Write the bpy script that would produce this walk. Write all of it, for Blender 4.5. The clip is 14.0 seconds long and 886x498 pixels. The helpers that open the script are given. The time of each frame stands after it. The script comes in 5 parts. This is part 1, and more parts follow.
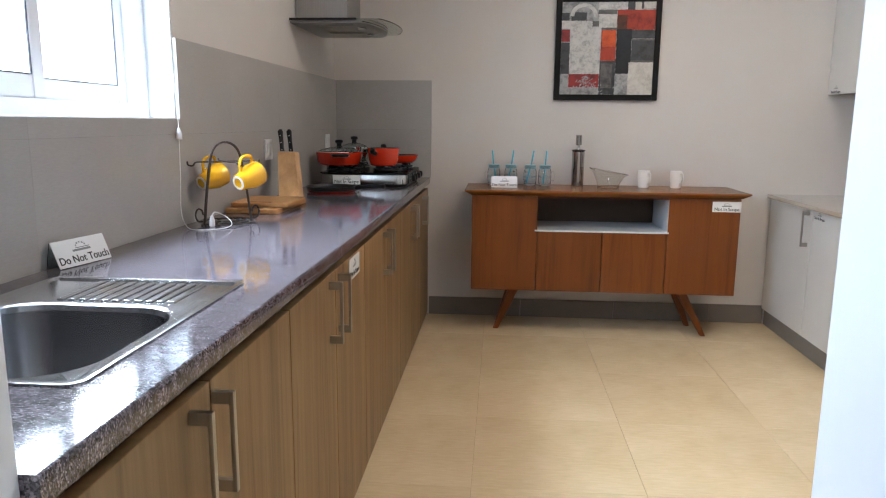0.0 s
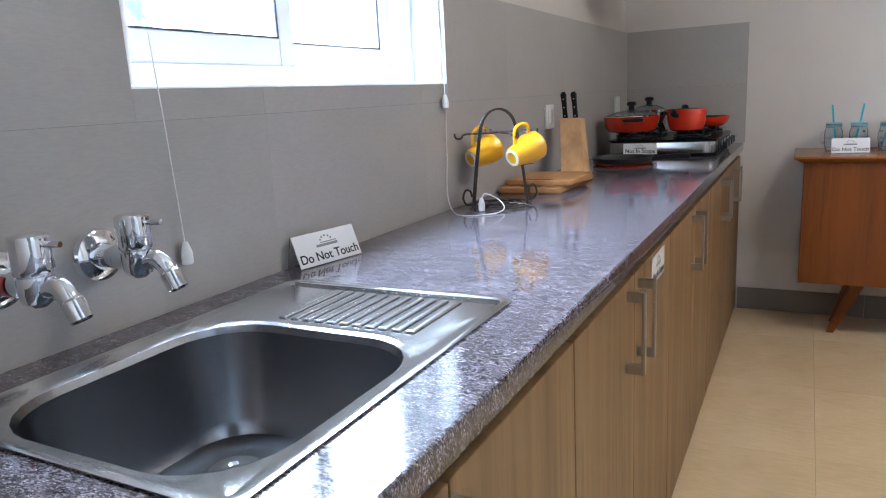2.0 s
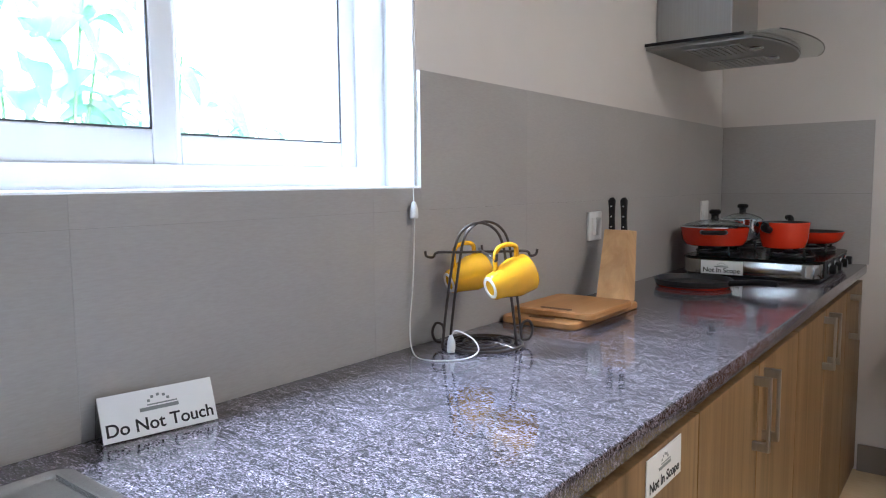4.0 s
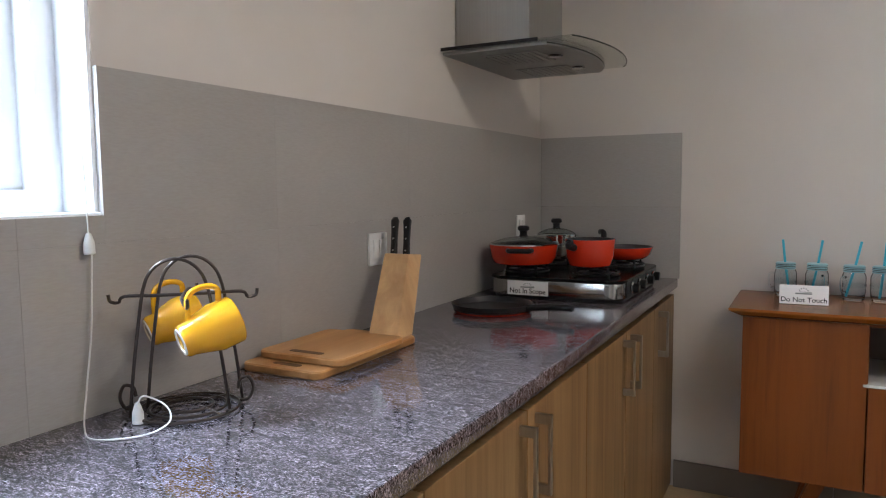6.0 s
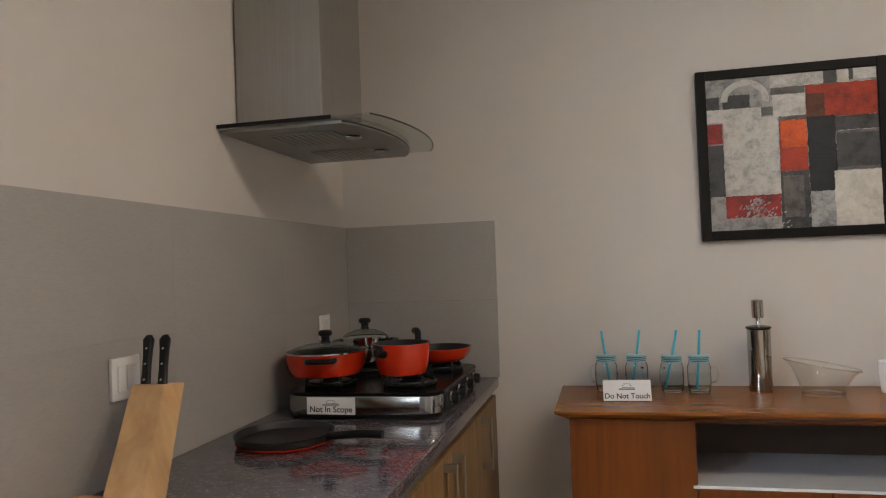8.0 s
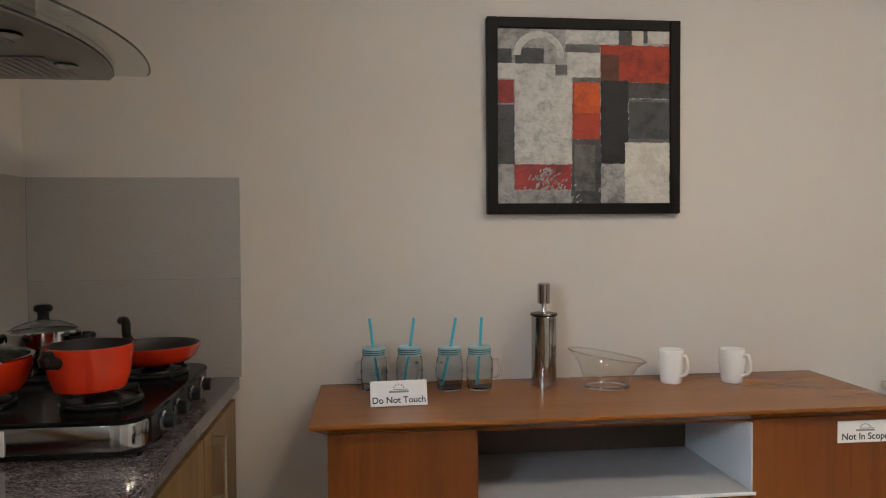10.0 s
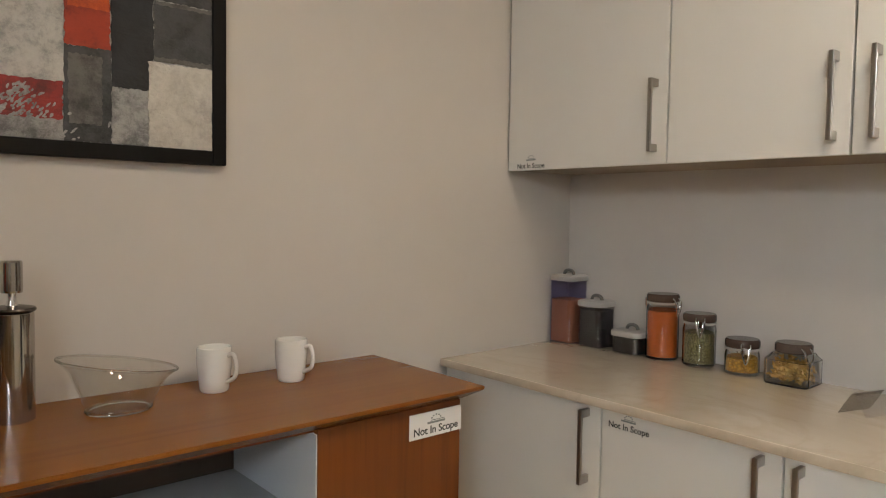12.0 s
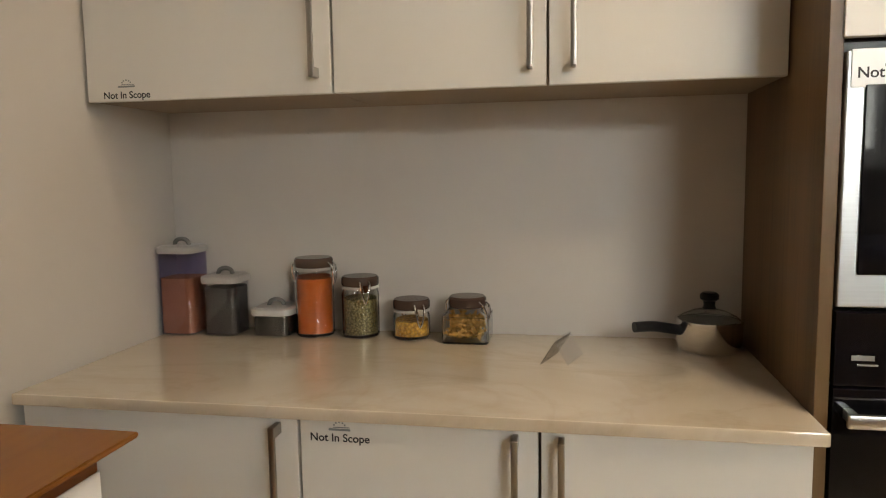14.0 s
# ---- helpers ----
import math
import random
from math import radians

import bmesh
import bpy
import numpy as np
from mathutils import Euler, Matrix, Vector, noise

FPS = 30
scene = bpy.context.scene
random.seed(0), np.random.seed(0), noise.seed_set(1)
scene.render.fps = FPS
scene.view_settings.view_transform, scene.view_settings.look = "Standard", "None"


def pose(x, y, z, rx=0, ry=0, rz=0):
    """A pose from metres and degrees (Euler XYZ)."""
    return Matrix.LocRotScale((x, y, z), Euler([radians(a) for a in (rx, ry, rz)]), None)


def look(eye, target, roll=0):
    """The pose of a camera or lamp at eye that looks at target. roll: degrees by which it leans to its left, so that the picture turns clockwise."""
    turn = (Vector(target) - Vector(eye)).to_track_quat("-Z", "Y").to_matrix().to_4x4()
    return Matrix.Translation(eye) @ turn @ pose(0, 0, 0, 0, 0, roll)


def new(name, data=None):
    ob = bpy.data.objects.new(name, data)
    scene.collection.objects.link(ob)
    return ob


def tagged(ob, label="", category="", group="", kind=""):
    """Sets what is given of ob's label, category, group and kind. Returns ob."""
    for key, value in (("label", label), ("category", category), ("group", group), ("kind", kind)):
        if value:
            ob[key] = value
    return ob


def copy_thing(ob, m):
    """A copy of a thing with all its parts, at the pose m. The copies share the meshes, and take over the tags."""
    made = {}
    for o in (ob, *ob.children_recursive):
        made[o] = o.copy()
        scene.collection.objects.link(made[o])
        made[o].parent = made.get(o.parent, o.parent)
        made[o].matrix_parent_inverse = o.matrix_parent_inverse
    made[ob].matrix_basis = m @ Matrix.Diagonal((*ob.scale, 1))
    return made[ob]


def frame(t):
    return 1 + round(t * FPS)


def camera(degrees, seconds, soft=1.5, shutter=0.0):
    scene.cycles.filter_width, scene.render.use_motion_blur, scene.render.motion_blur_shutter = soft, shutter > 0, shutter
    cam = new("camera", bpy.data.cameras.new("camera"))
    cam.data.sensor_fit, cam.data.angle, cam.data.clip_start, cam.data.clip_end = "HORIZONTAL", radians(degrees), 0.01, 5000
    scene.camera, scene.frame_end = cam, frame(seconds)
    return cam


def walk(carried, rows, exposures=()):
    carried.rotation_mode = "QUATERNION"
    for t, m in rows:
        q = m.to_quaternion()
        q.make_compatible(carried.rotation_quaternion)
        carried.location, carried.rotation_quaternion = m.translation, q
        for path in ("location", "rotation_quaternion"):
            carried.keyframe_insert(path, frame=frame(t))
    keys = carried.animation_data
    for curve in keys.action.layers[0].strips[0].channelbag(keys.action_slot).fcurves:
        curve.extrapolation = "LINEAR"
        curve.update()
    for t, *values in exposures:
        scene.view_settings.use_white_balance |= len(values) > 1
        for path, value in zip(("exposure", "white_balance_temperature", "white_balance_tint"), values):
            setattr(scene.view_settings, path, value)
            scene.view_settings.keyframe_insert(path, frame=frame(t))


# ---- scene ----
cam = camera(64.7, 14.0, soft=1.1)
PATH = [
    (0, (1.049, 1.21, 1.249), (0.893, 3.172, 0.895), 0.5),
    (0.5, (1.001, 1.314, 1.237), (0.697, 3.25, 0.835), -0.0),
    (1, (0.958, 1.476, 1.233), (0.41, 3.349, 0.793), -1.0),
    (1.5, (0.907, 1.581, 1.212), (0.305, 3.402, 0.647), -1.3),
    (2, (0.896, 1.681, 1.217), (-0.012, 3.413, 0.796), -3.1),
    (2.5, (0.969, 1.841, 1.237), (-0.215, 3.426, 0.942), -0.0),
    (2.7, (0.993, 1.894, 1.229), (-0.249, 3.446, 1.005), -0.8),
    (4.8, (0.99, 2.462, 1.282), (-0.224, 4.041, 1.105), -0.5),
    (5, (1.019, 2.499, 1.281), (-0.24, 4.044, 1.112), 0.1),
    (5.5, (1.077, 2.598, 1.306), (-0.045, 4.247, 1.158), -0.9),
    (6, (1.099, 2.661, 1.297), (0.167, 4.422, 1.122), -0.6),
    (6.5, (1.091, 2.717, 1.29), (0.301, 4.547, 1.125), 0.0),
    (7, (1.025, 2.822, 1.31), (0.424, 4.729, 1.251), 0.0),
    (7.2, (1.009, 2.86, 1.32), (0.457, 4.782, 1.311), -0.6),
    (9.3, (1.074, 3.286, 1.373), (0.892, 5.277, 1.435), -1.2),
    (9.5, (1.065, 3.342, 1.382), (1.0, 5.34, 1.409), -0.5),
    (10, (1.002, 3.521, 1.352), (1.213, 5.509, 1.295), -0.4),
    (10.5, (1.002, 3.627, 1.33), (1.38, 5.582, 1.139), -1.9),
    (11, (1.065, 3.769, 1.32), (1.626, 5.681, 1.151), -1.0),
    (11.5, (1.21, 3.921, 1.308), (2.152, 5.683, 1.208), -0.2),
    (12, (1.275, 4.038, 1.29), (2.586, 5.545, 1.188), 0.9),
    (12.5, (1.303, 4.195, 1.289), (2.972, 5.291, 1.177), -0.8),
    (13, (1.366, 4.322, 1.27), (3.163, 5.174, 1.063), -0.6),
    (13.5, (1.487, 4.433, 1.259), (3.362, 5.088, 1.026), -1.7),
    (14, (1.528, 4.581, 1.257), (3.482, 4.951, 1.045), -0.9),
]
EXPOSURES = [(0.0, 0.20, 5650, 10), (1.0, 0.28, 5500, 10), (2.5, 0.35, 5300, 10), (5.0, 0.10, 5350, 10), (6.0, 0.02, 5650, 10), (7.0, -0.08, 6100, 10), (10.0, -0.11, 6250, 10), (11.5, -0.2, 6650, 10), (12.5, -0.34, 7150, 10), (14.0, -0.28, 7500, 10)]
walk(cam, [(t, look(eye, target, roll)) for t, eye, target, roll in PATH], EXPOSURES)

# ---- world, daylight, lamps ----
world = bpy.data.worlds.new("sky")
scene.world = world
world.use_nodes = True
wn = world.node_tree.nodes
sky = wn.new("ShaderNodeTexSky")
sky.sky_type = "NISHITA"
sky.sun_disc = False
sky.sun_elevation = radians(55)
sky.sun_rotation = radians(120)
sky.air_density, sky.dust_density, sky.ozone_density = 1.0, 3.0, 1.0
world.node_tree.links.new(sky.outputs["Color"], wn["Background"].inputs["Color"])
wn["Background"].inputs["Strength"].default_value = 0.15

sun = new("sun", bpy.data.lights.new("sun", "SUN"))
sun.data.energy, sun.data.angle, sun.data.color = 4.0, radians(0.6), (1.0, 0.95, 0.86)
sun.matrix_world = look((-2.0, -3.0, 6.0), (-2.6, -1.0, 0.0))


def daylight(name, m, sx, sy, watts, colour):
    lamp = new(name, bpy.data.lights.new(name, "AREA"))
    lamp.data.shape, lamp.data.size, lamp.data.size_y = "RECTANGLE", sx, sy
    lamp.data.energy, lamp.data.color = watts, colour
    lamp.matrix_world = m
    return lamp


# sky light that falls in through the kitchen window
daylight("window_daylight", look((-0.32, 2.945, 2.12), (0.9, 2.945, 0.60)), 0.98, 0.34, 62.0, (0.78, 0.89, 1.0))

LAMPS = [(1.80, 3.65), (2.50, 3.88)]
# the lamp at (1.0, 0.3) is an unseen cool fill, added for hall daylight
for lx, ly in LAMPS + [(1.0, 0.3)]:
    spot = new("downlight_and_hall_fill", bpy.data.lights.new("downlight_and_hall_fill", "AREA"))
    spot.data.shape, spot.data.size = "DISK", 0.24
    spot.data.energy, spot.data.color = (15.2, (1.0, 0.83, 0.65)) if ly > 1 else (14.0, (0.92, 0.96, 1.0))
    spot.matrix_world = look((lx, ly, 2.672), (lx, ly, 0))



# ---- materials ----
def material(name, colour=(0.8, 0.8, 0.8), rough=0.5, metal=0.0, spec=0.5, glass=0.0, ior=1.45, coat=0.0):
    m = bpy.data.materials.new(name)
    m.use_nodes = True
    b = m.node_tree.nodes["Principled BSDF"]
    b.inputs["Base Color"].default_value = (*colour, 1)
    b.inputs["Roughness"].default_value = rough
    b.inputs["Metallic"].default_value = metal
    b.inputs["Specular IOR Level"].default_value = spec
    b.inputs["Transmission Weight"].default_value = glass
    b.inputs["IOR"].default_value = ior
    b.inputs["Coat Weight"].default_value = coat
    b.inputs["Coat Roughness"].default_value = 0.06
    return m


def node(m, kind, **values):
    n = m.node_tree.nodes.new(kind)
    for key, value in values.items():
        n.inputs[key.replace("_", " ")].default_value = value
    return n


def link(m, a, b):
    m.node_tree.links.new(a, b)


def coords(m, scale=(1, 1, 1), turn=(0, 0, 0)):
    tc = m.node_tree.nodes.new("ShaderNodeTexCoord")
    mp = m.node_tree.nodes.new("ShaderNodeMapping")
    mp.inputs["Scale"].default_value = scale
    mp.inputs["Rotation"].default_value = [radians(a) for a in turn]
    link(m, tc.outputs["Object"], mp.inputs["Vector"])
    return mp.outputs["Vector"]


def ramp(m, source, stops):
    r = m.node_tree.nodes.new("ShaderNodeValToRGB")
    while len(r.color_ramp.elements) < len(stops):
        r.color_ramp.elements.new(0.5)
    for e, (p, c) in zip(r.color_ramp.elements, stops):
        e.position, e.color = p, (*c, 1)
    link(m, source, r.inputs["Fac"])
    return r.outputs["Color"]


def mixed(m, kind, fac, a, b):
    x = m.node_tree.nodes.new("ShaderNodeMix")
    x.data_type, x.blend_type = "RGBA", kind
    for sock, v in ((x.inputs[0], fac), (x.inputs[6], a), (x.inputs[7], b)):
        if hasattr(v, "is_output"):
            link(m, v, sock)
        elif isinstance(v, tuple):
            sock.default_value = (*v, 1)
        else:
            sock.default_value = v
    return x.outputs[2]


def bsdf(m):
    return m.node_tree.nodes["Principled BSDF"]


def bump(m, height, strength=0.1, distance=0.01):
    b = node(m, "ShaderNodeBump", Strength=strength, Distance=distance)
    link(m, height, b.inputs["Height"])
    link(m, b.outputs["Normal"], bsdf(m).inputs["Normal"])


def noisy(m, vec, scale, detail=6.0, rough=0.6, dist=0.0):
    n = node(m, "ShaderNodeTexNoise", Scale=scale, Detail=detail, Roughness=rough, Distortion=dist)
    link(m, vec, n.inputs["Vector"])
    return n.outputs["Fac"]


def paint(name, colour, vary=0.04, rough=0.6, relief=0.05):
    m = material(name, colour, rough, spec=0.3)
    v = coords(m)
    big = noisy(m, v, 1.3, 3)
    fine = noisy(m, v, 160.0, 3)
    dark = tuple(c * (1 - vary) for c in colour)
    light = tuple(min(1, c * (1 + vary)) for c in colour)
    link(m, ramp(m, big, [(0.3, dark), (0.7, light)]), bsdf(m).inputs["Base Color"])
    bump(m, fine, relief, 0.002)
    return m


def wood(name, stops, along, rough=0.42, scale=1.0, bands=9.0, coat=0.0, per_object=True, spread=1.0):
    """Wood with its grain along x, y or z."""
    m = material(name, stops[0][1], rough, spec=0.35, coat=coat)
    s = [26.0 * scale, 26.0 * scale, 26.0 * scale]
    s["xyz".index(along)] = 1.1 * scale
    v = coords(m, s)
    if per_object:
        info = m.node_tree.nodes.new("ShaderNodeObjectInfo")
        add = m.node_tree.nodes.new("ShaderNodeVectorMath")
        add.operation = "MULTIPLY_ADD"
        link(m, info.outputs["Random"], add.inputs[0])
        add.inputs[1].default_value = (13.0, 17.0, 19.0)
        link(m, v, add.inputs[2])
        v = add.outputs[0]
    fibre = noisy(m, v, 1.0, 8, 0.65, 0.4)
    s2 = [7.0 * scale, 7.0 * scale, 7.0 * scale]
    s2["xyz".index(along)] = 0.5 * scale
    broad = noisy(m, coords(m, s2), 1.0, 3, 0.5, 0.3)
    col = ramp(m, fibre, stops)
    tone = ramp(m, broad, [(0.3, tuple(1 - spread * q for q in (0.34, 0.37, 0.40))), (0.7, tuple(1 + spread * q for q in (0.16, 0.14, 0.10)))])
    link(m, mixed(m, "MULTIPLY", 1.0, col, tone), bsdf(m).inputs["Base Color"])
    bump(m, fibre, 0.06, 0.002)
    return m


def metal(name, colour, rough, along="", scratch=0.03):
    m = material(name, colour, rough, 1.0)
    s = [220.0, 220.0, 220.0]
    if along:
        s["xyz".index(along)] = 3.0
    f = noisy(m, coords(m, s), 1.0, 4)
    lo = tuple(c * 0.9 for c in colour)
    link(m, ramp(m, f, [(0.3, lo), (0.7, colour)]), bsdf(m).inputs["Base Color"])
    bump(m, f, scratch, 0.001)
    return m


WALL = paint("beige_wall_paint", (0.605, 0.568, 0.532), 0.03)
CEIL = paint("white_ceiling_paint", (0.80, 0.79, 0.77), 0.02)
JAMB = paint("white_jamb_paint", (0.78, 0.79, 0.80), 0.02, 0.4)
WHITE_FRAME = material("white_upvc", (0.82, 0.83, 0.84), 0.3)
WHITE_LAM = paint("white_laminate", (0.70, 0.68, 0.64), 0.015, 0.32, 0.01)
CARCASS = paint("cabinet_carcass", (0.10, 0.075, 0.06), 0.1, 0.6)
GREY_SKIRT = paint("grey_skirting_tile", (0.20, 0.175, 0.155), 0.08, 0.35)
BLACK = material("black_plastic", (0.010, 0.010, 0.011), 0.35, spec=0.25)
BLACK_GLASS = material("black_glass", (0.004, 0.004, 0.005), 0.05, spec=0.28)
STEEL = metal("brushed_steel", (0.56, 0.55, 0.54), 0.28, "y")
STEEL_V = metal("brushed_steel_upright", (0.40, 0.39, 0.37), 0.46, "z")
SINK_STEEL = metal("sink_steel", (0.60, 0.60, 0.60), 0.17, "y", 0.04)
# basin steel, darkened in its colour for the dim reflections inside the bowl
SHADED_STEEL = metal("shaded_basin_steel", (0.26, 0.265, 0.28), 0.24, "z", 0.03)
CHROME = material("chrome", (0.80, 0.81, 0.83), 0.05, 1.0)
NICKEL = metal("brushed_nickel", (0.44, 0.41, 0.37), 0.32, "z")
GLASS = material("clear_glass", (0.96, 0.98, 0.98), 0.02, glass=1.0, ior=1.45)
def thin_glass(name, tint, gloss_least=0.05):
    """Glass of a thin wall: clear, with a Fresnel gloss."""
    m = bpy.data.materials.new(name)
    m.use_nodes = True
    m.node_tree.nodes.remove(m.node_tree.nodes["Principled BSDF"])
    clear = node(m, "ShaderNodeBsdfTransparent", Color=(*tint, 1))
    gloss = node(m, "ShaderNodeBsdfGlossy", Roughness=0.03)
    facing = node(m, "ShaderNodeLayerWeight", Blend=0.5)
    power = m.node_tree.nodes.new("ShaderNodeMath")
    power.operation = "POWER"
    power.inputs[1].default_value = 4.0
    link(m, facing.outputs["Facing"], power.inputs[0])
    fres = m.node_tree.nodes.new("ShaderNodeMath")
    fres.operation = "MULTIPLY_ADD"
    fres.inputs[1].default_value, fres.inputs[2].default_value = 0.55, gloss_least
    link(m, power.outputs[0], fres.inputs[0])
    mx = m.node_tree.nodes.new("ShaderNodeMixShader")
    link(m, fres.outputs[0], mx.inputs[0])
    link(m, clear.outputs[0], mx.inputs[1])
    link(m, gloss.outputs[0], mx.inputs[2])
    link(m, mx.outputs[0], m.node_tree.nodes["Material Output"].inputs["Surface"])
    return m


GROUT = paint("grout", (0.38, 0.29, 0.18), 0.1, 0.8)

OAK = wood("light_oak_laminate", [(0.22, (0.075, 0.040, 0.015)), (0.40, (0.190, 0.114, 0.050)), (0.60, (0.26, 0.165, 0.078)), (0.8, (0.132, 0.076, 0.031))], "z", 0.42)
OAK_H = wood("walnut_side_panel", [(0.25, (0.085, 0.049, 0.022)), (0.5, (0.165, 0.100, 0.048)), (0.75, (0.115, 0.068, 0.031))], "z", 0.4)
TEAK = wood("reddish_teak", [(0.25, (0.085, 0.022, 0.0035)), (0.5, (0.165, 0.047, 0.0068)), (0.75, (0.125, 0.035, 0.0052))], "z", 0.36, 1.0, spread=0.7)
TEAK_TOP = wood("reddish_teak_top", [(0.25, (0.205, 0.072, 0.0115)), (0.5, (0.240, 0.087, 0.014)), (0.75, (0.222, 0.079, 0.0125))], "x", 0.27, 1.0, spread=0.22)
BEECH = wood("pale_beech", [(0.3, (0.52, 0.31, 0.14)), (0.7, (0.66, 0.43, 0.22))], "z", 0.45)
BAMBOO = wood("bamboo", [(0.3, (0.42, 0.20, 0.065)), (0.7, (0.58, 0.31, 0.12))], "y", 0.45)


def granite():
    m = material("grey_purple_granite", (0.2, 0.2, 0.2), 0.1, spec=0.9, ior=1.5)
    v = coords(m, (1.0, 2.4, 1.0), (0, 0, -62))

    def crystals(scale):
        vor = node(m, "ShaderNodeTexVoronoi", Scale=scale)
        warp = node(m, "ShaderNodeTexNoise", Scale=scale * 0.7, Detail=2.0)
        link(m, v, warp.inputs["Vector"])
        add = m.node_tree.nodes.new("ShaderNodeVectorMath")
        add.operation = "MULTIPLY_ADD"
        link(m, warp.outputs["Color"], add.inputs[0])
        add.inputs[1].default_value = (1.6 / scale, 1.6 / scale, 1.6 / scale)
        link(m, v, add.inputs[2])
        link(m, add.outputs[0], vor.inputs["Vector"])
        sep = m.node_tree.nodes.new("ShaderNodeSeparateColor")
        link(m, vor.outputs["Color"], sep.inputs["Color"])
        return sep.outputs["Red"]

    fine, coarse = crystals(330.0), crystals(150.0)
    flow = noisy(m, coords(m, (1.0, 3.0, 1.0), (0, 0, -62)), 14.0, 5, 0.6, 1.0)
    base = ramp(m, fine, [(0.0, (0.026, 0.023, 0.025)), (0.28, (0.080, 0.073, 0.078)), (0.60, (0.172, 0.158, 0.168)), (0.84, (0.26, 0.243, 0.255)), (1.0, (0.42, 0.40, 0.415))])
    clump = ramp(m, coarse, [(0.0, (0.35, 0.34, 0.35)), (0.35, (0.80, 0.78, 0.80)), (1.0, (1.25, 1.22, 1.27))])
    c = mixed(m, "MULTIPLY", 0.8, base, clump)
    tone = ramp(m, flow, [(0.33, (0.48, 0.46, 0.475)), (0.67, (1.06, 1.01, 1.06))])
    c = mixed(m, "MULTIPLY", 1.0, c, tone)
    link(m, c, bsdf(m).inputs["Base Color"])
    link(m, ramp(m, coarse, [(0.0, (0.05, 0.05, 0.05)), (1.0, (0.15, 0.15, 0.15))]), bsdf(m).inputs["Roughness"])
    bump(m, coarse, 0.015, 0.0005)
    return m


def marble():
    m = material("cream_marble", (0.7, 0.63, 0.52), 0.045, spec=0.85, ior=1.55, coat=0.8)
    bsdf(m).inputs["Coat Roughness"].default_value = 0.015
    bsdf(m).inputs["Coat IOR"].default_value = 1.6
    cloud = noisy(m, coords(m), 2.6, 5, 0.55, 0.6)
    vein = noisy(m, coords(m, (1.6, 0.8, 1), (0, 0, 35)), 1.8, 5, 0.55, 1.6)
    smear = noisy(m, coords(m, (2.2, 0.9, 1), (0, 0, -30)), 3.1, 6, 0.6, 0.9)
    c = ramp(m, cloud, [(0.3, (0.55, 0.465, 0.36)), (0.7, (0.64, 0.56, 0.455))])
    line = ramp(m, vein, [(0.47, (1, 1, 1)), (0.5, (0.74, 0.68, 0.60)), (0.53, (1, 1, 1))])
    c = mixed(m, "MULTIPLY", 0.18, c, line)
    c = mixed(m, "MULTIPLY", 0.30, c, ramp(m, smear, [(0.54, (1, 1, 1)), (0.66, (0.72, 0.64, 0.54)), (0.78, (0.9, 0.86, 0.8))]))
    link(m, c, bsdf(m).inputs["Base Color"])
    return m


def floor_tile():
    m = material("cream_vitrified_tile", (0.6, 0.45, 0.26), 0.2)
    v = coords(m)
    cloud = noisy(m, v, 2.2, 6, 0.6, 0.8)
    fine = noisy(m, coords(m, (1, 6, 1)), 14.0, 5)
    info = m.node_tree.nodes.new("ShaderNodeObjectInfo")
    c = ramp(m, cloud, [(0.3, (0.60, 0.465, 0.275)), (0.7, (0.69, 0.55, 0.345))])
    c = mixed(m, "MULTIPLY", 0.6, c, ramp(m, fine, [(0.35, (0.90, 0.88, 0.84)), (0.65, (1.03, 1.03, 1.03))]))
    c = mixed(m, "MULTIPLY", 1.0, c, ramp(m, info.outputs["Random"], [(0.0, (0.94, 0.93, 0.91)), (1.0, (1.0, 1.0, 1.0))]))
    link(m, c, bsdf(m).inputs["Base Color"])
    link(m, ramp(m, cloud, [(0.3, (0.16, 0.16, 0.16)), (0.7, (0.27, 0.27, 0.27))]), bsdf(m).inputs["Roughness"])
    return m


def splash_tile():
    m = material("grey_wall_tile", (0.33, 0.31, 0.29), 0.32)
    v = coords(m, (1, 1, 6))
    weave = noisy(m, v, 60.0, 4)
    cloud = noisy(m, coords(m), 1.6, 3)
    info = m.node_tree.nodes.new("ShaderNodeObjectInfo")
    c = ramp(m, weave, [(0.3, (0.350, 0.332, 0.312)), (0.7, (0.385, 0.366, 0.346))])
    c = mixed(m, "MULTIPLY", 0.6, c, ramp(m, cloud, [(0.35, (0.93, 0.93, 0.93)), (0.65, (1.03, 1.03, 1.03))]))
    c = mixed(m, "MULTIPLY", 1.0, c, ramp(m, info.outputs["Random"], [(0.0, (0.97, 0.97, 0.97)), (1.0, (1.0, 1.0, 1.0))]))
    link(m, c, bsdf(m).inputs["Base Color"])
    bump(m, weave, 0.05, 0.001)
    return m


GRANITE, MARBLE, TILE, SPLASH = granite(), marble(), floor_tile(), splash_tile()


# ---- building helpers ----
def thing(name, loc, label, category, group="", kind=""):
    ob = new(name)
    ob.location = loc
    ob.empty_display_size = 0.05
    return tagged(ob, label, category, group, kind)


def root_of(ob):
    while ob.parent:
        ob = ob.parent
    return ob


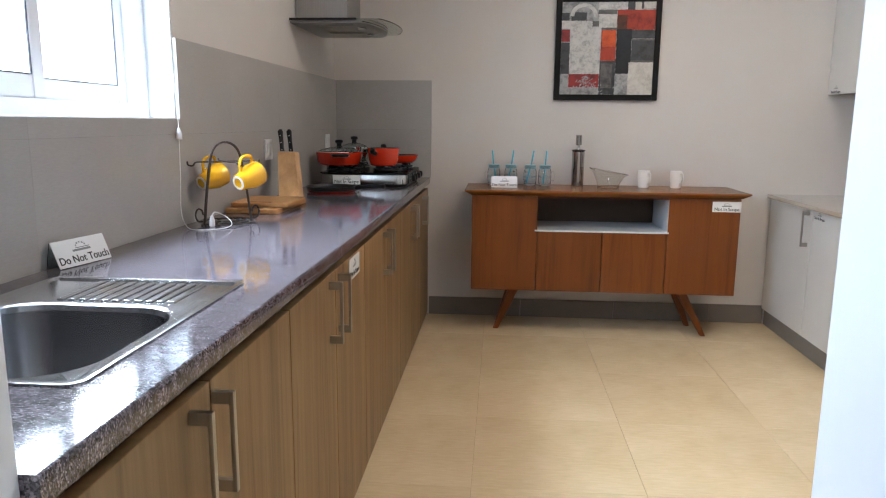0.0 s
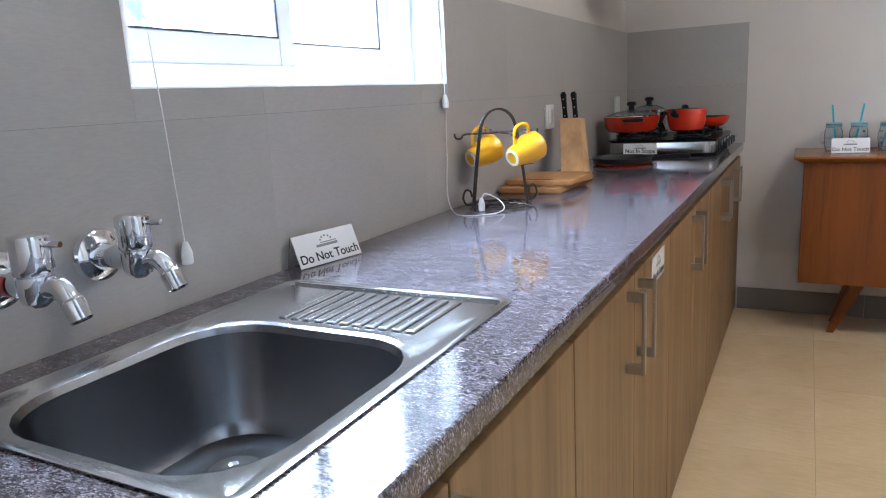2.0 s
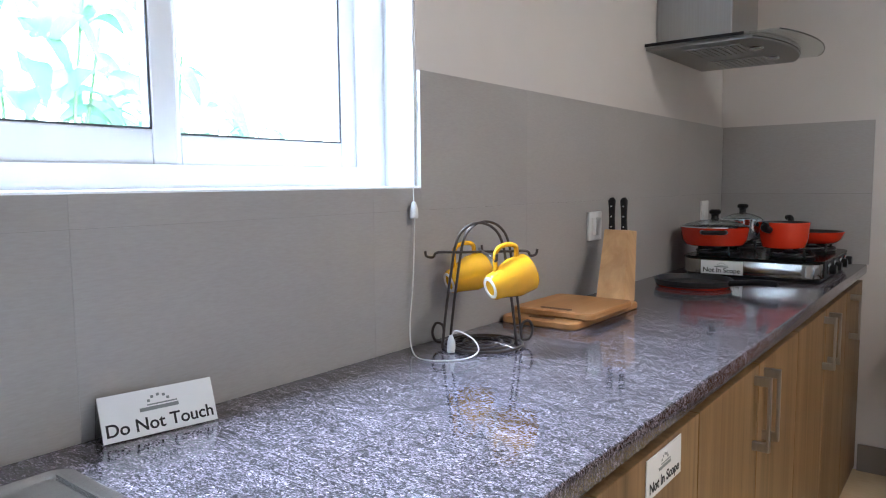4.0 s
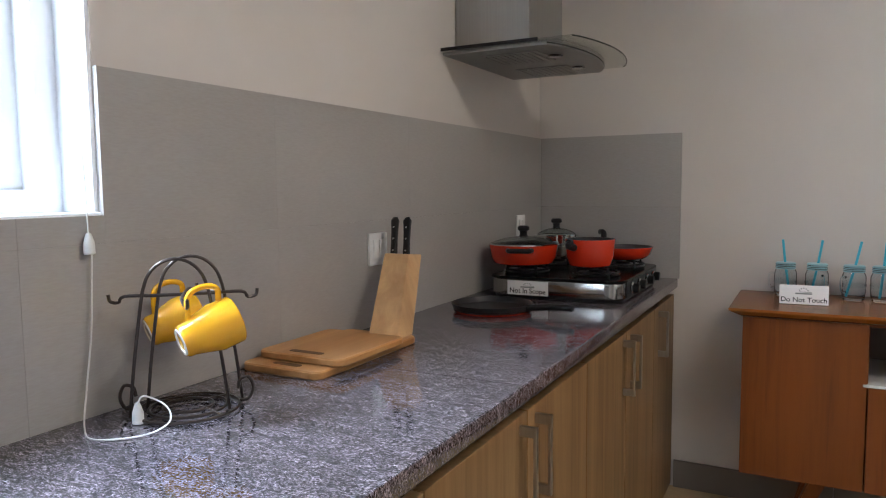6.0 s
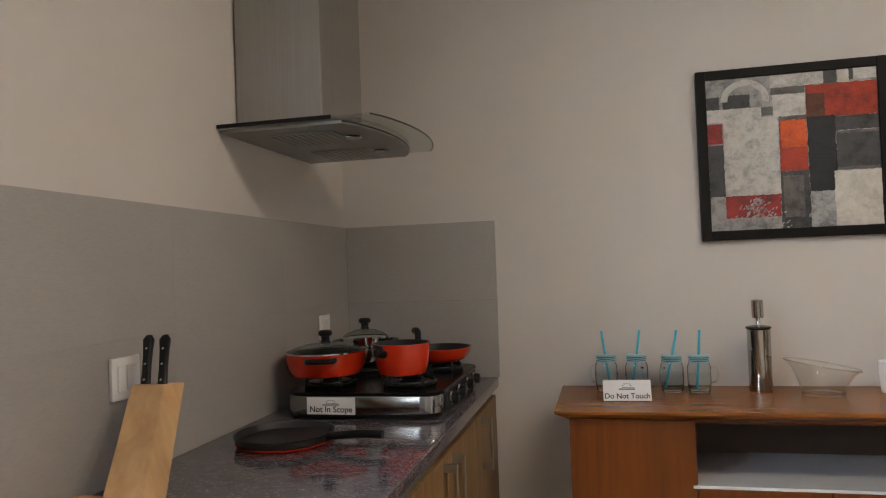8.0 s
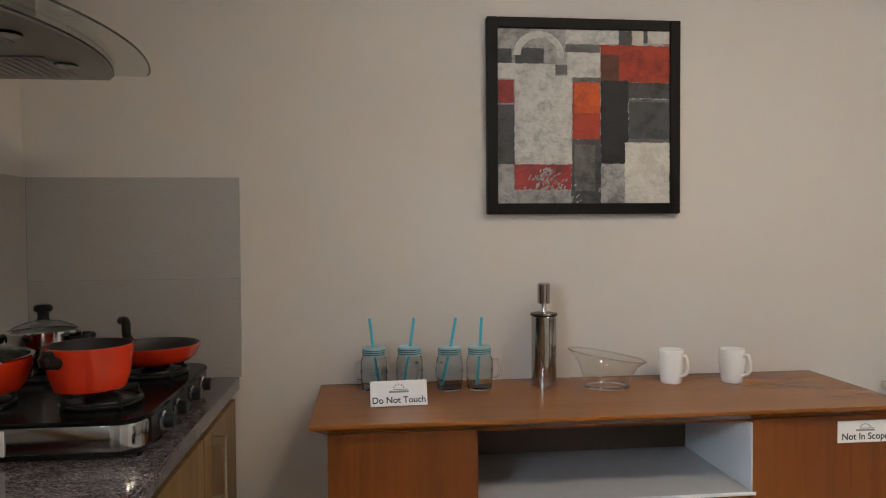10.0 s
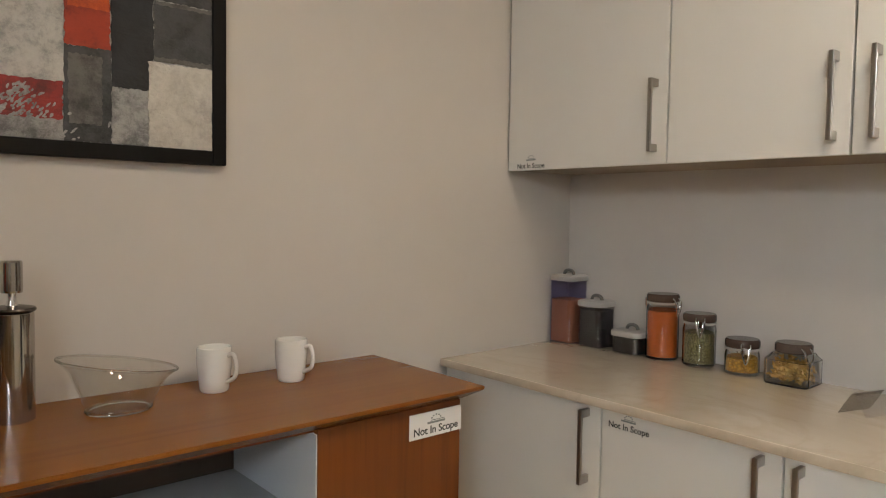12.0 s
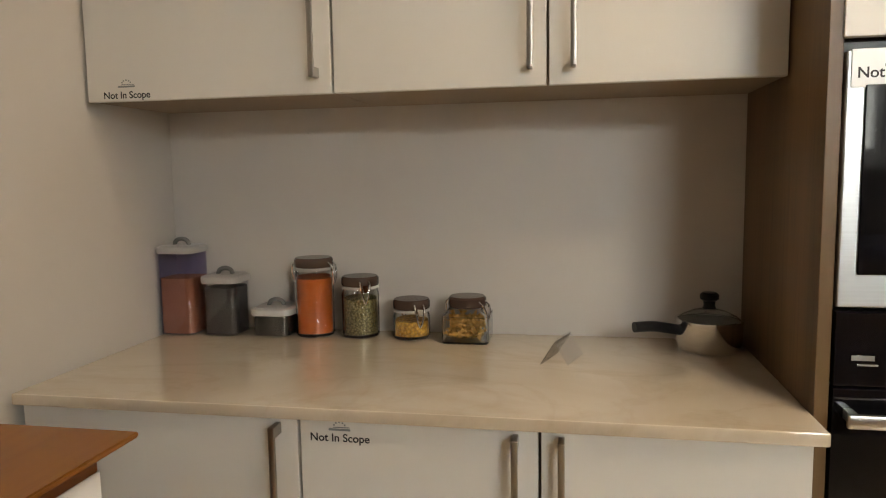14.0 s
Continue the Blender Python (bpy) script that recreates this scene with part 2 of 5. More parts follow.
def as_mesh(name, bm, mat, smooth=True):
    me = bpy.data.meshes.new(name)
    bmesh.ops.recalc_face_normals(bm, faces=bm.faces)
    if smooth:
        # round where it is rounded; broad flat faces keep their own flat shading
        for f in bm.faces:
            f.smooth = True
        area = {f: f.calc_area() for f in bm.faces}
        for e in bm.edges:
            if len(e.link_faces) == 2:
                turn = abs(e.calc_face_angle(0.0))
                a, b = sorted(area[f] for f in e.link_faces)
                e.smooth = turn < radians(36) and not (turn > radians(5) and b > 10 * a)
    bm.to_mesh(me)
    bm.free()
    for m in (mat if isinstance(mat, (list, tuple)) else [mat]):
        me.materials.append(m)
    return me


def part(name, bm, mat, parent, label="", smooth=True):
    """One mesh, given in world coordinates, under a thing or a part."""
    bmesh.ops.translate(bm, verts=bm.verts, vec=-Vector(root_of(parent).location))
    ob = new(name, as_mesh(name, bm, mat, smooth))
    ob.parent = parent
    return tagged(ob, label)


def single(name, bm, mat, loc, label, category, group="", kind=""):
    """A thing that is one mesh."""
    bmesh.ops.translate(bm, verts=bm.verts, vec=-Vector(loc))
    ob = new(name, as_mesh(name, bm, mat))
    ob.location = loc
    return tagged(ob, label, category, group, kind)


def box(x0, x1, y0, y1, z0, z1, bevel=0.0, bm=None, segments=2):
    own = bmesh.new()
    bmesh.ops.create_cube(own, size=1)
    bmesh.ops.scale(own, verts=own.verts, vec=(x1 - x0, y1 - y0, z1 - z0))
    bmesh.ops.translate(own, verts=own.verts, vec=((x0 + x1) / 2, (y0 + y1) / 2, (z0 + z1) / 2))
    if bevel:
        bmesh.ops.bevel(own, geom=own.edges, offset=bevel, segments=segments, affect="EDGES", profile=0.5)
    return merged(bm, own)


def merged(bm, own):
    if bm is None:
        return own
    me = bpy.data.meshes.new("scratch")
    own.to_mesh(me)
    own.free()
    bm.from_mesh(me)
    bpy.data.meshes.remove(me)
    return bm


def lathe(profile, centre, n=32, axis=None, bm=None, squash=(1, 1)):
    """A turned body; profile rows are (radius, height)."""
    own = bmesh.new()
    rings = []
    for r, z in profile:
        if r < 1e-5:
            rings.append([own.verts.new((0, 0, z))])
        else:
            rings.append([own.verts.new((r * squash[0] * math.cos(2 * math.pi * i / n), r * squash[1] * math.sin(2 * math.pi * i / n), z)) for i in range(n)])
    for a, b in zip(rings, rings[1:]):
        for i in range(n):
            j = (i + 1) % n
            q = [a[i % len(a)], a[j % len(a)], b[j % len(b)], b[i % len(b)]]
            q = list(dict.fromkeys(q))
            if len(q) > 2:
                own.faces.new(q)
    m = Matrix.Translation(centre)
    if axis:
        m = m @ Vector(axis).to_track_quat("Z", "Y").to_matrix().to_4x4()
    bmesh.ops.transform(own, matrix=m, verts=own.verts)
    return merged(bm, own)


def tube(points, r, n=8, bm=None, closed=False):
    """A round wire along points."""
    own = bmesh.new()
    pts = [Vector(p) for p in points]
    rings = []
    up = Vector((0.13, 0.21, 0.97))
    for i, p in enumerate(pts):
        a = pts[i - 1] if i or closed else p
        b = pts[(i + 1) % len(pts)] if i < len(pts) - 1 or closed else p
        d = (b - a).normalized()
        u = d.cross(up)
        if u.length < 1e-3:
            u = d.cross(Vector((1, 0, 0)))
        u.normalize()
        w = d.cross(u).normalized()
        up = w if w.dot(up) > 0 else -w
        w = up
        u = d.cross(w).normalized()
        rings.append([own.verts.new(p + r * (math.cos(2 * math.pi * k / n) * u + math.sin(2 * math.pi * k / n) * w)) for k in range(n)])
    pairs = list(zip(rings, rings[1:])) + ([(rings[-1], rings[0])] if closed else [])
    for a, b in pairs:
        for k in range(n):
            own.faces.new((a[k], a[(k + 1) % n], b[(k + 1) % n], b[k]))
    if not closed:
        own.faces.new(rings[0])
        own.faces.new(rings[-1])
    return merged(bm, own)


def bezier(points, steps=8):
    """A smooth line through points."""
    p = [Vector(q) for q in points]
    p = [2 * p[0] - p[1]] + p + [2 * p[-1] - p[-2]]
    out = []
    for i in range(1, len(p) - 2):
        for s in range(steps):
            t = s / steps
            out.append(0.5 * (2 * p[i] + (p[i + 1] - p[i - 1]) * t + (2 * p[i - 1] - 5 * p[i] + 4 * p[i + 1] - p[i + 2]) * t * t + (3 * p[i] - p[i - 1] - 3 * p[i + 1] + p[i + 2]) * t ** 3))
    out.append(p[-2])
    return out


def prism(outline, z0, z1, bevel=0.0, bm=None):
    """An upright slab over an outline of (x, y)."""
    own = bmesh.new()
    low = [own.verts.new((x, y, z0)) for x, y in outline]
    face = own.faces.new(low)
    top = bmesh.ops.extrude_face_region(own, geom=[face])
    bmesh.ops.translate(own, verts=[v for v in top["geom"] if isinstance(v, bmesh.types.BMVert)], vec=(0, 0, z1 - z0))
    bmesh.ops.recalc_face_normals(own, faces=own.faces)
    if bevel:
        rims = [e for e in own.edges if abs(e.verts[0].co.z - e.verts[1].co.z) < 1e-6]
        bmesh.ops.bevel(own, geom=rims, offset=bevel, segments=2, affect="EDGES", profile=0.5)
    return merged(bm, own)


def rounded(x0, x1, y0, y1, r, n=6):
    pts = []
    for cx, cy, a in ((x1 - r, y0 + r, -90), (x1 - r, y1 - r, 0), (x0 + r, y1 - r, 90), (x0 + r, y0 + r, 180)):
        pts += [(cx + r * math.cos(radians(a + 90 * i / n)), cy + r * math.sin(radians(a + 90 * i / n))) for i in range(n + 1)]
    return pts


def structure(name, bm, mat, label):
    return tagged(new(name, as_mesh(name, bm, mat)), label, name.split("_")[0], kind="structure")


# ---- the room ----
FAR, RIGHT, NEAR, TOP = 5.712, 3.36, 1.80, 2.70
WY0, WY1, WZ0, WZ1 = 2.422, 3.468, 1.256, 2.30

bm = box(-0.23, -0.012, -1.0, WY0, 0, TOP)
box(-0.23, -0.012, WY1, FAR + 0.2, 0, TOP, bm=bm)
box(-0.23, -0.012, WY0, WY1, 0, WZ0, bm=bm)
box(-0.23, -0.012, WY0, WY1, WZ1, TOP, bm=bm)
structure("wall_west", bm, WALL, "beige painted wall with a window opening above the counter")
structure("wall_north", box(-0.012, RIGHT, FAR, FAR + 0.2, 0, TOP), WALL, "plain beige painted end wall")
structure("wall_east", box(RIGHT, RIGHT + 0.2, -1.0, FAR + 0.2, 0, TOP), WALL, "plain beige painted wall behind the white cabinets")
bm = box(-0.012, 0.545, 1.66, NEAR, 0, TOP)
box(1.52, RIGHT, 1.66, 2.13, 0, TOP, bm=bm)
box(0.545, 1.52, 1.66, NEAR, 2.10, TOP, bm=bm)
structure("wall_south", bm, WALL, "painted wall with the doorway into the kitchen")
structure("wall_hall", box(-0.23, RIGHT + 0.2, -1.2, -1.0, 0, TOP), WALL, "plain painted wall of the hall")
structure("ceiling", box(-0.23, RIGHT + 0.2, -1.2, FAR + 0.2, TOP, TOP + 0.15), CEIL, "flat white ceiling")

door_frame = thing("door_1", (0.96, 1.73, 0), "white painted door frame of an open doorway", "door", kind="structure")
part("jamb", box(0.545, 0.585, 1.64, 1.812, 0, 2.10, 0.003), JAMB, door_frame)
part("jamb", box(1.490, 1.519, 1.64, 2.145, 0, 2.10, 0.003), JAMB, door_frame)
part("head", box(0.545, 1.519, 1.64, 1.812, 2.10, 2.15, 0.003), JAMB, door_frame)

skirt = thing("baseboard", (1.6, FAR, 0), "grey tiled skirting along the end wall", "baseboard", kind="structure")
x = 0.60
while x < 2.74:
    part("tile", box(x + 0.001, min(x + 0.603, 2.749), FAR - 0.012, FAR, 0.0, 0.118, 0.0015), GREY_SKIRT, skirt)
    x += 0.604

LAMP_GLOW = material("lamp_diffuser", (0.9, 0.85, 0.75), 0.5)
bsdf(LAMP_GLOW).inputs["Emission Color"].default_value = (1.0, 0.82, 0.6, 1)
bsdf(LAMP_GLOW).inputs["Emission Strength"].default_value = 6.0
# the hall fitting is made up to go with the added fill
for lx, ly in LAMPS + [(1.0, 0.3)]:
    dl = thing("ceiling_light", (lx, ly, TOP), "round recessed warm ceiling downlight; the hall one is added, unseen", "ceiling light", "ceiling downlights")
    part("rim", lathe([(0.064, 2.699), (0.085, 2.699), (0.085, 2.69), (0.066, 2.686), (0.064, 2.69)], (lx, ly, 0), 28), WHITE_FRAME, dl)
    part("diffuser", lathe([(0, 2.692), (0.062, 2.692), (0.063, 2.698), (0, 2.698)], (lx, ly, 0), 28), LAMP_GLOW, dl)

# ---- window ----
win = thing("window_1", (-0.12, 2.945, WZ0), "white sliding window, overexposed daylight behind it", "window", kind="structure")
part("reveal", box(-0.23, -0.005, WY0 + 0.001, WY1, WZ0 - 0.012, WZ0 + 0.004, 0.002), WHITE_FRAME, win)
bm = box(-0.21, -0.005, WY0 - 0.001, WY0 + 0.008, WZ0 + 0.005, WZ1)
box(-0.21, -0.014, WY1 - 0.008, WY1 + 0.002, WZ0 + 0.005, WZ1, bm=bm)
part("reveal", bm, WHITE_FRAME, win)


def sash(name, x0, x1, y0, y1, z0, z1, w, wb):
    bm = box(x0, x1, y0, y0 + w, z0, z1, 0.003)
    box(x0, x1, y1 - w, y1, z0, z1, 0.003, bm=bm)
    box(x0 + 0.002, x1 - 0.002, y0 + w, y1 - w, z0, z0 + wb, 0.003, bm=bm)
    box(x0 + 0.002, x1 - 0.002, y0 + w, y1 - w, z1 - w, z1, 0.003, bm=bm)
    s = part(name, bm, WHITE_FRAME, win)
    xm = (x0 + x1) / 2
    bead = material("dark_glazing_bead", (0.05, 0.05, 0.055), 0.5)
    g = box(x1 - 0.006, x1 - 0.002, y1 - w - 0.004, y1 - w, z0 + wb, z1 - w)
    box(x1 - 0.006, x1 - 0.002, y0 + w, y1 - w - 0.004, z0 + wb, z0 + wb + 0.003, bm=g)
    part("glazing_bead", g, bead, s)
    pane = part("pane", box(xm - 0.002, xm + 0.002, y0 + w, y1 - w, z0 + wb, z1 - w), GLASS, s)
    pane.visible_shadow = False
    return s


bm = box(-0.21, -0.10, WY0 + 0.008, WY0 + 0.05, WZ0 + 0.004, WZ1)
box(-0.21, -0.10, WY1 - 0.05, WY1 - 0.008, WZ0 + 0.004, WZ1, bm=bm)
box(-0.21, -0.10, WY0 + 0.05, WY1 - 0.05, WZ0 + 0.004, WZ0 + 0.045, bm=bm)
box(-0.21, -0.10, WY0 + 0.05, WY1 - 0.05, WZ1 - 0.05, WZ1, bm=bm)
part("window_frame", bm, WHITE_FRAME, win)
sash("sash", -0.14, -0.105, 2.475, 2.945, WZ0 + 0.045, WZ1 - 0.05, 0.045, 0.058)
sash("sash", -0.19, -0.15, 2.93, 3.425, WZ0 + 0.045, WZ1 - 0.05, 0.05, 0.055)

# ---- counter run on the window side ----
CT = 0.905


def handle(parent, x, y, z0, z1, out):
    """A flat bar pull with square brackets, standing off towards out (+1 or -1 in x)."""
    xo = x + out * 0.034
    bm = box(min(xo - 0.004, xo + 0.004), max(xo - 0.004, xo + 0.004), y - 0.006, y + 0.006, z0, z1, 0.0015)
    for z in (z0, z1 - 0.022):
        a, b = sorted((x, xo))
        box(a, b, y - 0.0055, y + 0.0055, z, z + 0.022, 0.0015, bm=bm)
    return part("handle", bm, NICKEL, parent, "brushed nickel bar handle")


def base_unit(y0, y1, doors, pulls):
    u = thing("base_cabinet", (0.30, (y0 + y1) / 2, 0), "light oak laminate base cabinet under the granite counter", "cabinet", "base cabinets under the granite counter")
    bm = box(0.02, 0.04, y0 + 0.001, y1 - 0.001, 0.0, 0.866)
    box(0.04, 0.568, y0 + 0.001, y0 + 0.018, 0.0, 0.866, bm=bm)
    box(0.04, 0.568, y1 - 0.018, y1 - 0.001, 0.0, 0.866, bm=bm)
    box(0.04, 0.568, y0 + 0.018, y1 - 0.018, 0.0, 0.05, bm=bm)
    box(0.500, 0.520, y0 + 0.018, y1 - 0.018, 0.80, 0.866, bm=bm)
    part("body", bm, CARCASS, u, "dark cabinet carcass and plinth")
    n = doors
    w = (y1 - y0) / n
    for i in range(n):
        d = part("door", box(0.570, 0.592, y0 + i * w + 0.002, y0 + (i + 1) * w - 0.002, 0.018, 0.838, 0.0015), OAK, u)
        handle(d, 0.592, pulls[i], 0.645, 0.820, 1)
    return u


for a, b, ys in ((1.813, 2.68, (2.168, 2.252)), (2.68, 3.55, (3.045, 3.152)), (3.55, 4.415, (3.942, 4.030)), (4.415, 5.285, (4.812, 4.906))):
    base_unit(a, b, 2, ys)
base_unit(5.285, 5.70, 1, (5.370,))

# granite worktop with a hole for the sink
SX0, SX1, SY0, SY1 = 0.073, 0.507, 2.035, 2.657
SEAM = 3.93


def slab(ya, yb, hole):
    bm = bmesh.new()
    xs = (0.0, SX0 + 0.012, SX1 - 0.012, 0.605)
    ys = (ya, SY0 + 0.012, SY1 - 0.012, yb) if hole else (ya, ya + 0.3, ya + 0.6, yb)
    grid = {}
    for k, z in enumerate((CT - 0.038, CT)):
        for i, xx in enumerate(xs):
            for j, yy in enumerate(ys):
                grid[i, j, k] = bm.verts.new((xx, yy, z))
    for i in range(3):
        for j in range(3):
            if (i, j) != (1, 1) or not hole:
                for k in (0, 1):
                    bm.faces.new([grid[a, b, k] for a, b in ((i, j), (i + 1, j), (i + 1, j + 1), (i, j + 1))])
    inner = [((1, 1), (2, 1)), ((1, 2), (2, 2)), ((1, 1), (1, 2)), ((2, 1), (2, 2))] if hole else []
    for a, b in [((i, 0), (i + 1, 0)) for i in range(3)] + [((i, 3), (i + 1, 3)) for i in range(3)] + [((0, j), (0, j + 1)) for j in range(3)] + [((3, j), (3, j + 1)) for j in range(3)] + inner:
        bm.faces.new([grid[(*a, 0)], grid[(*b, 0)], grid[(*b, 1)], grid[(*a, 1)]])
    bmesh.ops.recalc_face_normals(bm, faces=bm.faces)
    rim = [e for e in bm.edges if all(abs(v.co.x - 0.605) < 1e-4 for v in e.verts) and abs(e.verts[0].co.z - e.verts[1].co.z) < 1e-4]
    bmesh.ops.bevel(bm, geom=rim, offset=0.004, segments=2, affect="EDGES", profile=0.5)
    return bm


worktop = thing("granite_worktop", (0.3, 3.76, CT - 0.038), "polished grey and purple speckled granite worktop with a sink cut-out", "worktop")
part("slab", slab(1.813, SEAM, True), GRANITE, worktop)
part("slab", slab(SEAM + 0.0012, 5.70, False), GRANITE, worktop)

# grey wall tiles over the counter
splash_rows = ((CT, 1.206), (1.206, 1.513))

# ---- white cabinets and marble counter ----
UB = 1.437


def white_unit(name, y0, y1, doors, pulls, upper):
    xf, xb = (3.012, 3.352) if upper else (2.735, 3.352)
    z0, z1 = (UB, 2.16) if upper else (0.105, 0.805)
    u = thing(name, ((xf + xb) / 2, (y0 + y1) / 2, z0 if upper else 0), "white laminate wall cabinet with nickel bar handles" if upper else "white laminate base cabinet under the marble counter", "cabinet", "white wall cabinets" if upper else "white base cabinets")
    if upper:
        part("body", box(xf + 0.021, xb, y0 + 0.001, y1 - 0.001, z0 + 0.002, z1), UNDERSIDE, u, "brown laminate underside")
    else:
        part("body", box(xf + 0.021, xb, y0 + 0.001, y1 - 0.001, 0.10, z1), CARCASS, u)
        part("plinth", box(xf + 0.02, xf + 0.032, y0, y1, 0.0, 0.10), GREY_SKIRT, u, "grey tiled plinth")
    w = (y1 - y0) / doors
    for i in range(doors):
        d = part("door", box(xf, xf + 0.019, y0 + i * w + 0.0028, y0 + (i + 1) * w - 0.0028, z0, z1, 0.0015), WHITE_LAM, u)
        if upper:
            handle(d, xf, pulls[i], 1.470, 1.672, -1)
        else:
            handle(d, xf, pulls[i], 0.600, 0.795, -1)
    return u


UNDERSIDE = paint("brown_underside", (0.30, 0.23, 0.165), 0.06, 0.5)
white_unit("wall_cabinet", 5.101, 5.704, 1, (5.137,), True)
white_unit("wall_cabinet", 4.173, 5.101, 2, (4.585, 4.672), True)
white_unit("base_cabinet", 5.093, 5.692, 1, (5.133,), False)
white_unit("base_cabinet", 4.188, 5.093, 2, (4.602, 4.683), False)
single("marble_worktop", box(2.711, 3.358, 4.173, 5.695, 0.808, 0.832, 0.003), MARBLE, (3.03, 4.93, 0.808), "polished cream marble worktop with faint brown veins", "worktop")

# tall housing with built-in microwave and oven
tall = thing("tall_cabinet", (3.08, 3.83, 0), "tall walnut-sided housing with white doors for built-in ovens", "cabinet")
part("side_panel", box(2.806, 3.358, 4.148, 4.171, 0.0, 2.40, 0.001), OAK_H, tall, "walnut laminate side panel")
part("side_panel", box(2.806, 3.358, 3.510, 3.533, 0.0, 2.40, 0.001), OAK_H, tall, "walnut laminate side panel")
part("body", box(2.86, 3.352, 3.534, 4.147, 0.10, 2.40), CARCASS, tall)
part("top_door", box(2.800, 2.82, 3.535, 4.150, 1.470, 2.398, 0.0015), WHITE_LAM, tall, "white laminate door")
part("bottom_door", box(2.800, 2.82, 3.535, 4.146, 0.10, 0.40, 0.0015), WHITE_LAM, tall, "white laminate drawer front")
part("plinth", box(2.83, 2.842, 3.534, 4.147, 0.0, 0.098), GREY_SKIRT, tall)
OVEN_STEEL = metal("pale_steel_front", (0.58, 0.60, 0.61), 0.42, "y")
mw = thing("microwave", (2.83, 3.83, 1.02), "built-in microwave with pale steel front and black glass window", "microwave")
part("body", box(2.822, 2.86, 3.537, 4.146, 1.022, 1.466, 0.002), BLACK, mw)
part("front_frame", box(2.802, 2.821, 3.548, 4.144, 1.022, 1.448, 0.003), OVEN_STEEL, mw, "pale steel front frame")
part("window", box(2.797, 2.8015, 3.70, 4.115, 1.078, 1.392, 0.002), BLACK_GLASS, mw, "black glass window")
ov = thing("oven", (2.83, 3.83, 0.42), "built-in oven with black glass front and steel handle", "oven")
part("body", box(2.83, 2.86, 3.537, 4.146, 0.42, 1.016, 0.002), BLACK, ov)
part("control_panel", box(2.803, 2.829, 3.540, 4.143, 0.885, 1.014, 0.002), BLACK_GLASS, ov, "black glass control panel")
part("oven_door", box(2.803, 2.829, 3.540, 4.143, 0.425, 0.880, 0.002), BLACK_GLASS, ov, "black glass oven door")
bm = box(2.752, 2.764, 3.56, 4.134, 0.826, 0.850, 0.003)
for yy in (3.575, 4.112):
    box(2.764, 2.8025, yy, yy + 0.014, 0.829, 0.846, bm=bm)
part("door_handle", bm, STEEL, ov, "steel bar handle")
WHITE_PRINT = material("white_print", (0.28, 0.28, 0.28), 0.5)
bm = box(2.8022, 2.803, 4.080, 4.116, 0.930, 0.939)
box(2.8022, 2.803, 4.074, 4.106, 0.921, 0.924, bm=bm)
part("brand_mark", bm, WHITE_PRINT, ov, "pale printed mark")

# ---- sideboard ----
sb = thing("sideboard", (1.655, 5.49, 0), "reddish teak sideboard with an open niche and splayed wooden legs", "sideboard")


def sideboard_top():
    bm = bmesh.new()
    a = [(0.85, 5.238), (2.462, 5.238), (2.462, 5.708), (0.85, 5.708)]
    b = [(0.889, 5.276), (2.424, 5.276), (2.424, 5.708), (0.889, 5.708)]
    rows = [[bm.verts.new((x, y, z)) for x, y in pts] for pts, z in ((b, 0.841), (a, 0.864), (a, 0.872))]
    for lo, hi in zip(rows, rows[1:]):
        for i in range(4):
            bm.faces.new((lo[i], lo[(i + 1) % 4], hi[(i + 1) % 4], hi[i]))
    bm.faces.new(rows[0])
    bm.faces.new(rows[-1])
    bmesh.ops.recalc_face_normals(bm, faces=bm.faces)
    bmesh.ops.bevel(bm, geom=[e for e in bm.edges if e.verts[0].co.z > 0.863 and e.verts[1].co.z > 0.863], offset=0.002, segments=2, affect="EDGES")
    return bm


NICHE_WHITE = paint("niche_white", (0.62, 0.66, 0.70), 0.02, 0.45)
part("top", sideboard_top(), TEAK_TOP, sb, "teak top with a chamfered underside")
bm = box(0.893, 0.912, 5.30, 5.705, 0.276, 0.840)
box(2.402, 2.421, 5.30, 5.705, 0.276, 0.840, bm=bm)
box(0.912, 2.402, 5.30, 5.705, 0.276, 0.296, bm=bm)
box(0.912, 2.402, 5.690, 5.705, 0.296, 0.840, bm=bm)
box(0.912, 2.402, 5.300, 5.690, 0.828, 0.840, bm=bm)
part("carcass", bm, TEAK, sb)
# shelf colour is greyed to carry the shade under the top
part("niche_shelf", box(1.262, 2.030, 5.284, 5.688, 0.632, 0.641), paint("shaded_niche_white", (0.43, 0.44, 0.45), 0.03, 0.4), sb, "niche shelf, its white greyed as shade")
part("niche_edge", box(1.262, 2.030, 5.2805, 5.2838, 0.632, 0.641), NICHE_WHITE, sb, "white shelf edge")
part("niche_side", box(2.018, 2.030, 5.284, 5.688, 0.6412, 0.827), NICHE_WHITE, sb, "white painted niche side")
part("niche_side", box(1.262, 1.276, 5.284, 5.688, 0.642, 0.827), TEAK, sb)
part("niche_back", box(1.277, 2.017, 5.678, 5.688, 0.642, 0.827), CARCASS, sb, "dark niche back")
for x0, x1, z0, z1 in ((0.893, 1.274, 0.276, 0.838), (2.020, 2.421, 0.276, 0.838), (1.276, 1.650, 0.276, 0.630), (1.653, 2.018, 0.276, 0.630)):
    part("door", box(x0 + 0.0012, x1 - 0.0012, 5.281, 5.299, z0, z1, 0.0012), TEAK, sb)


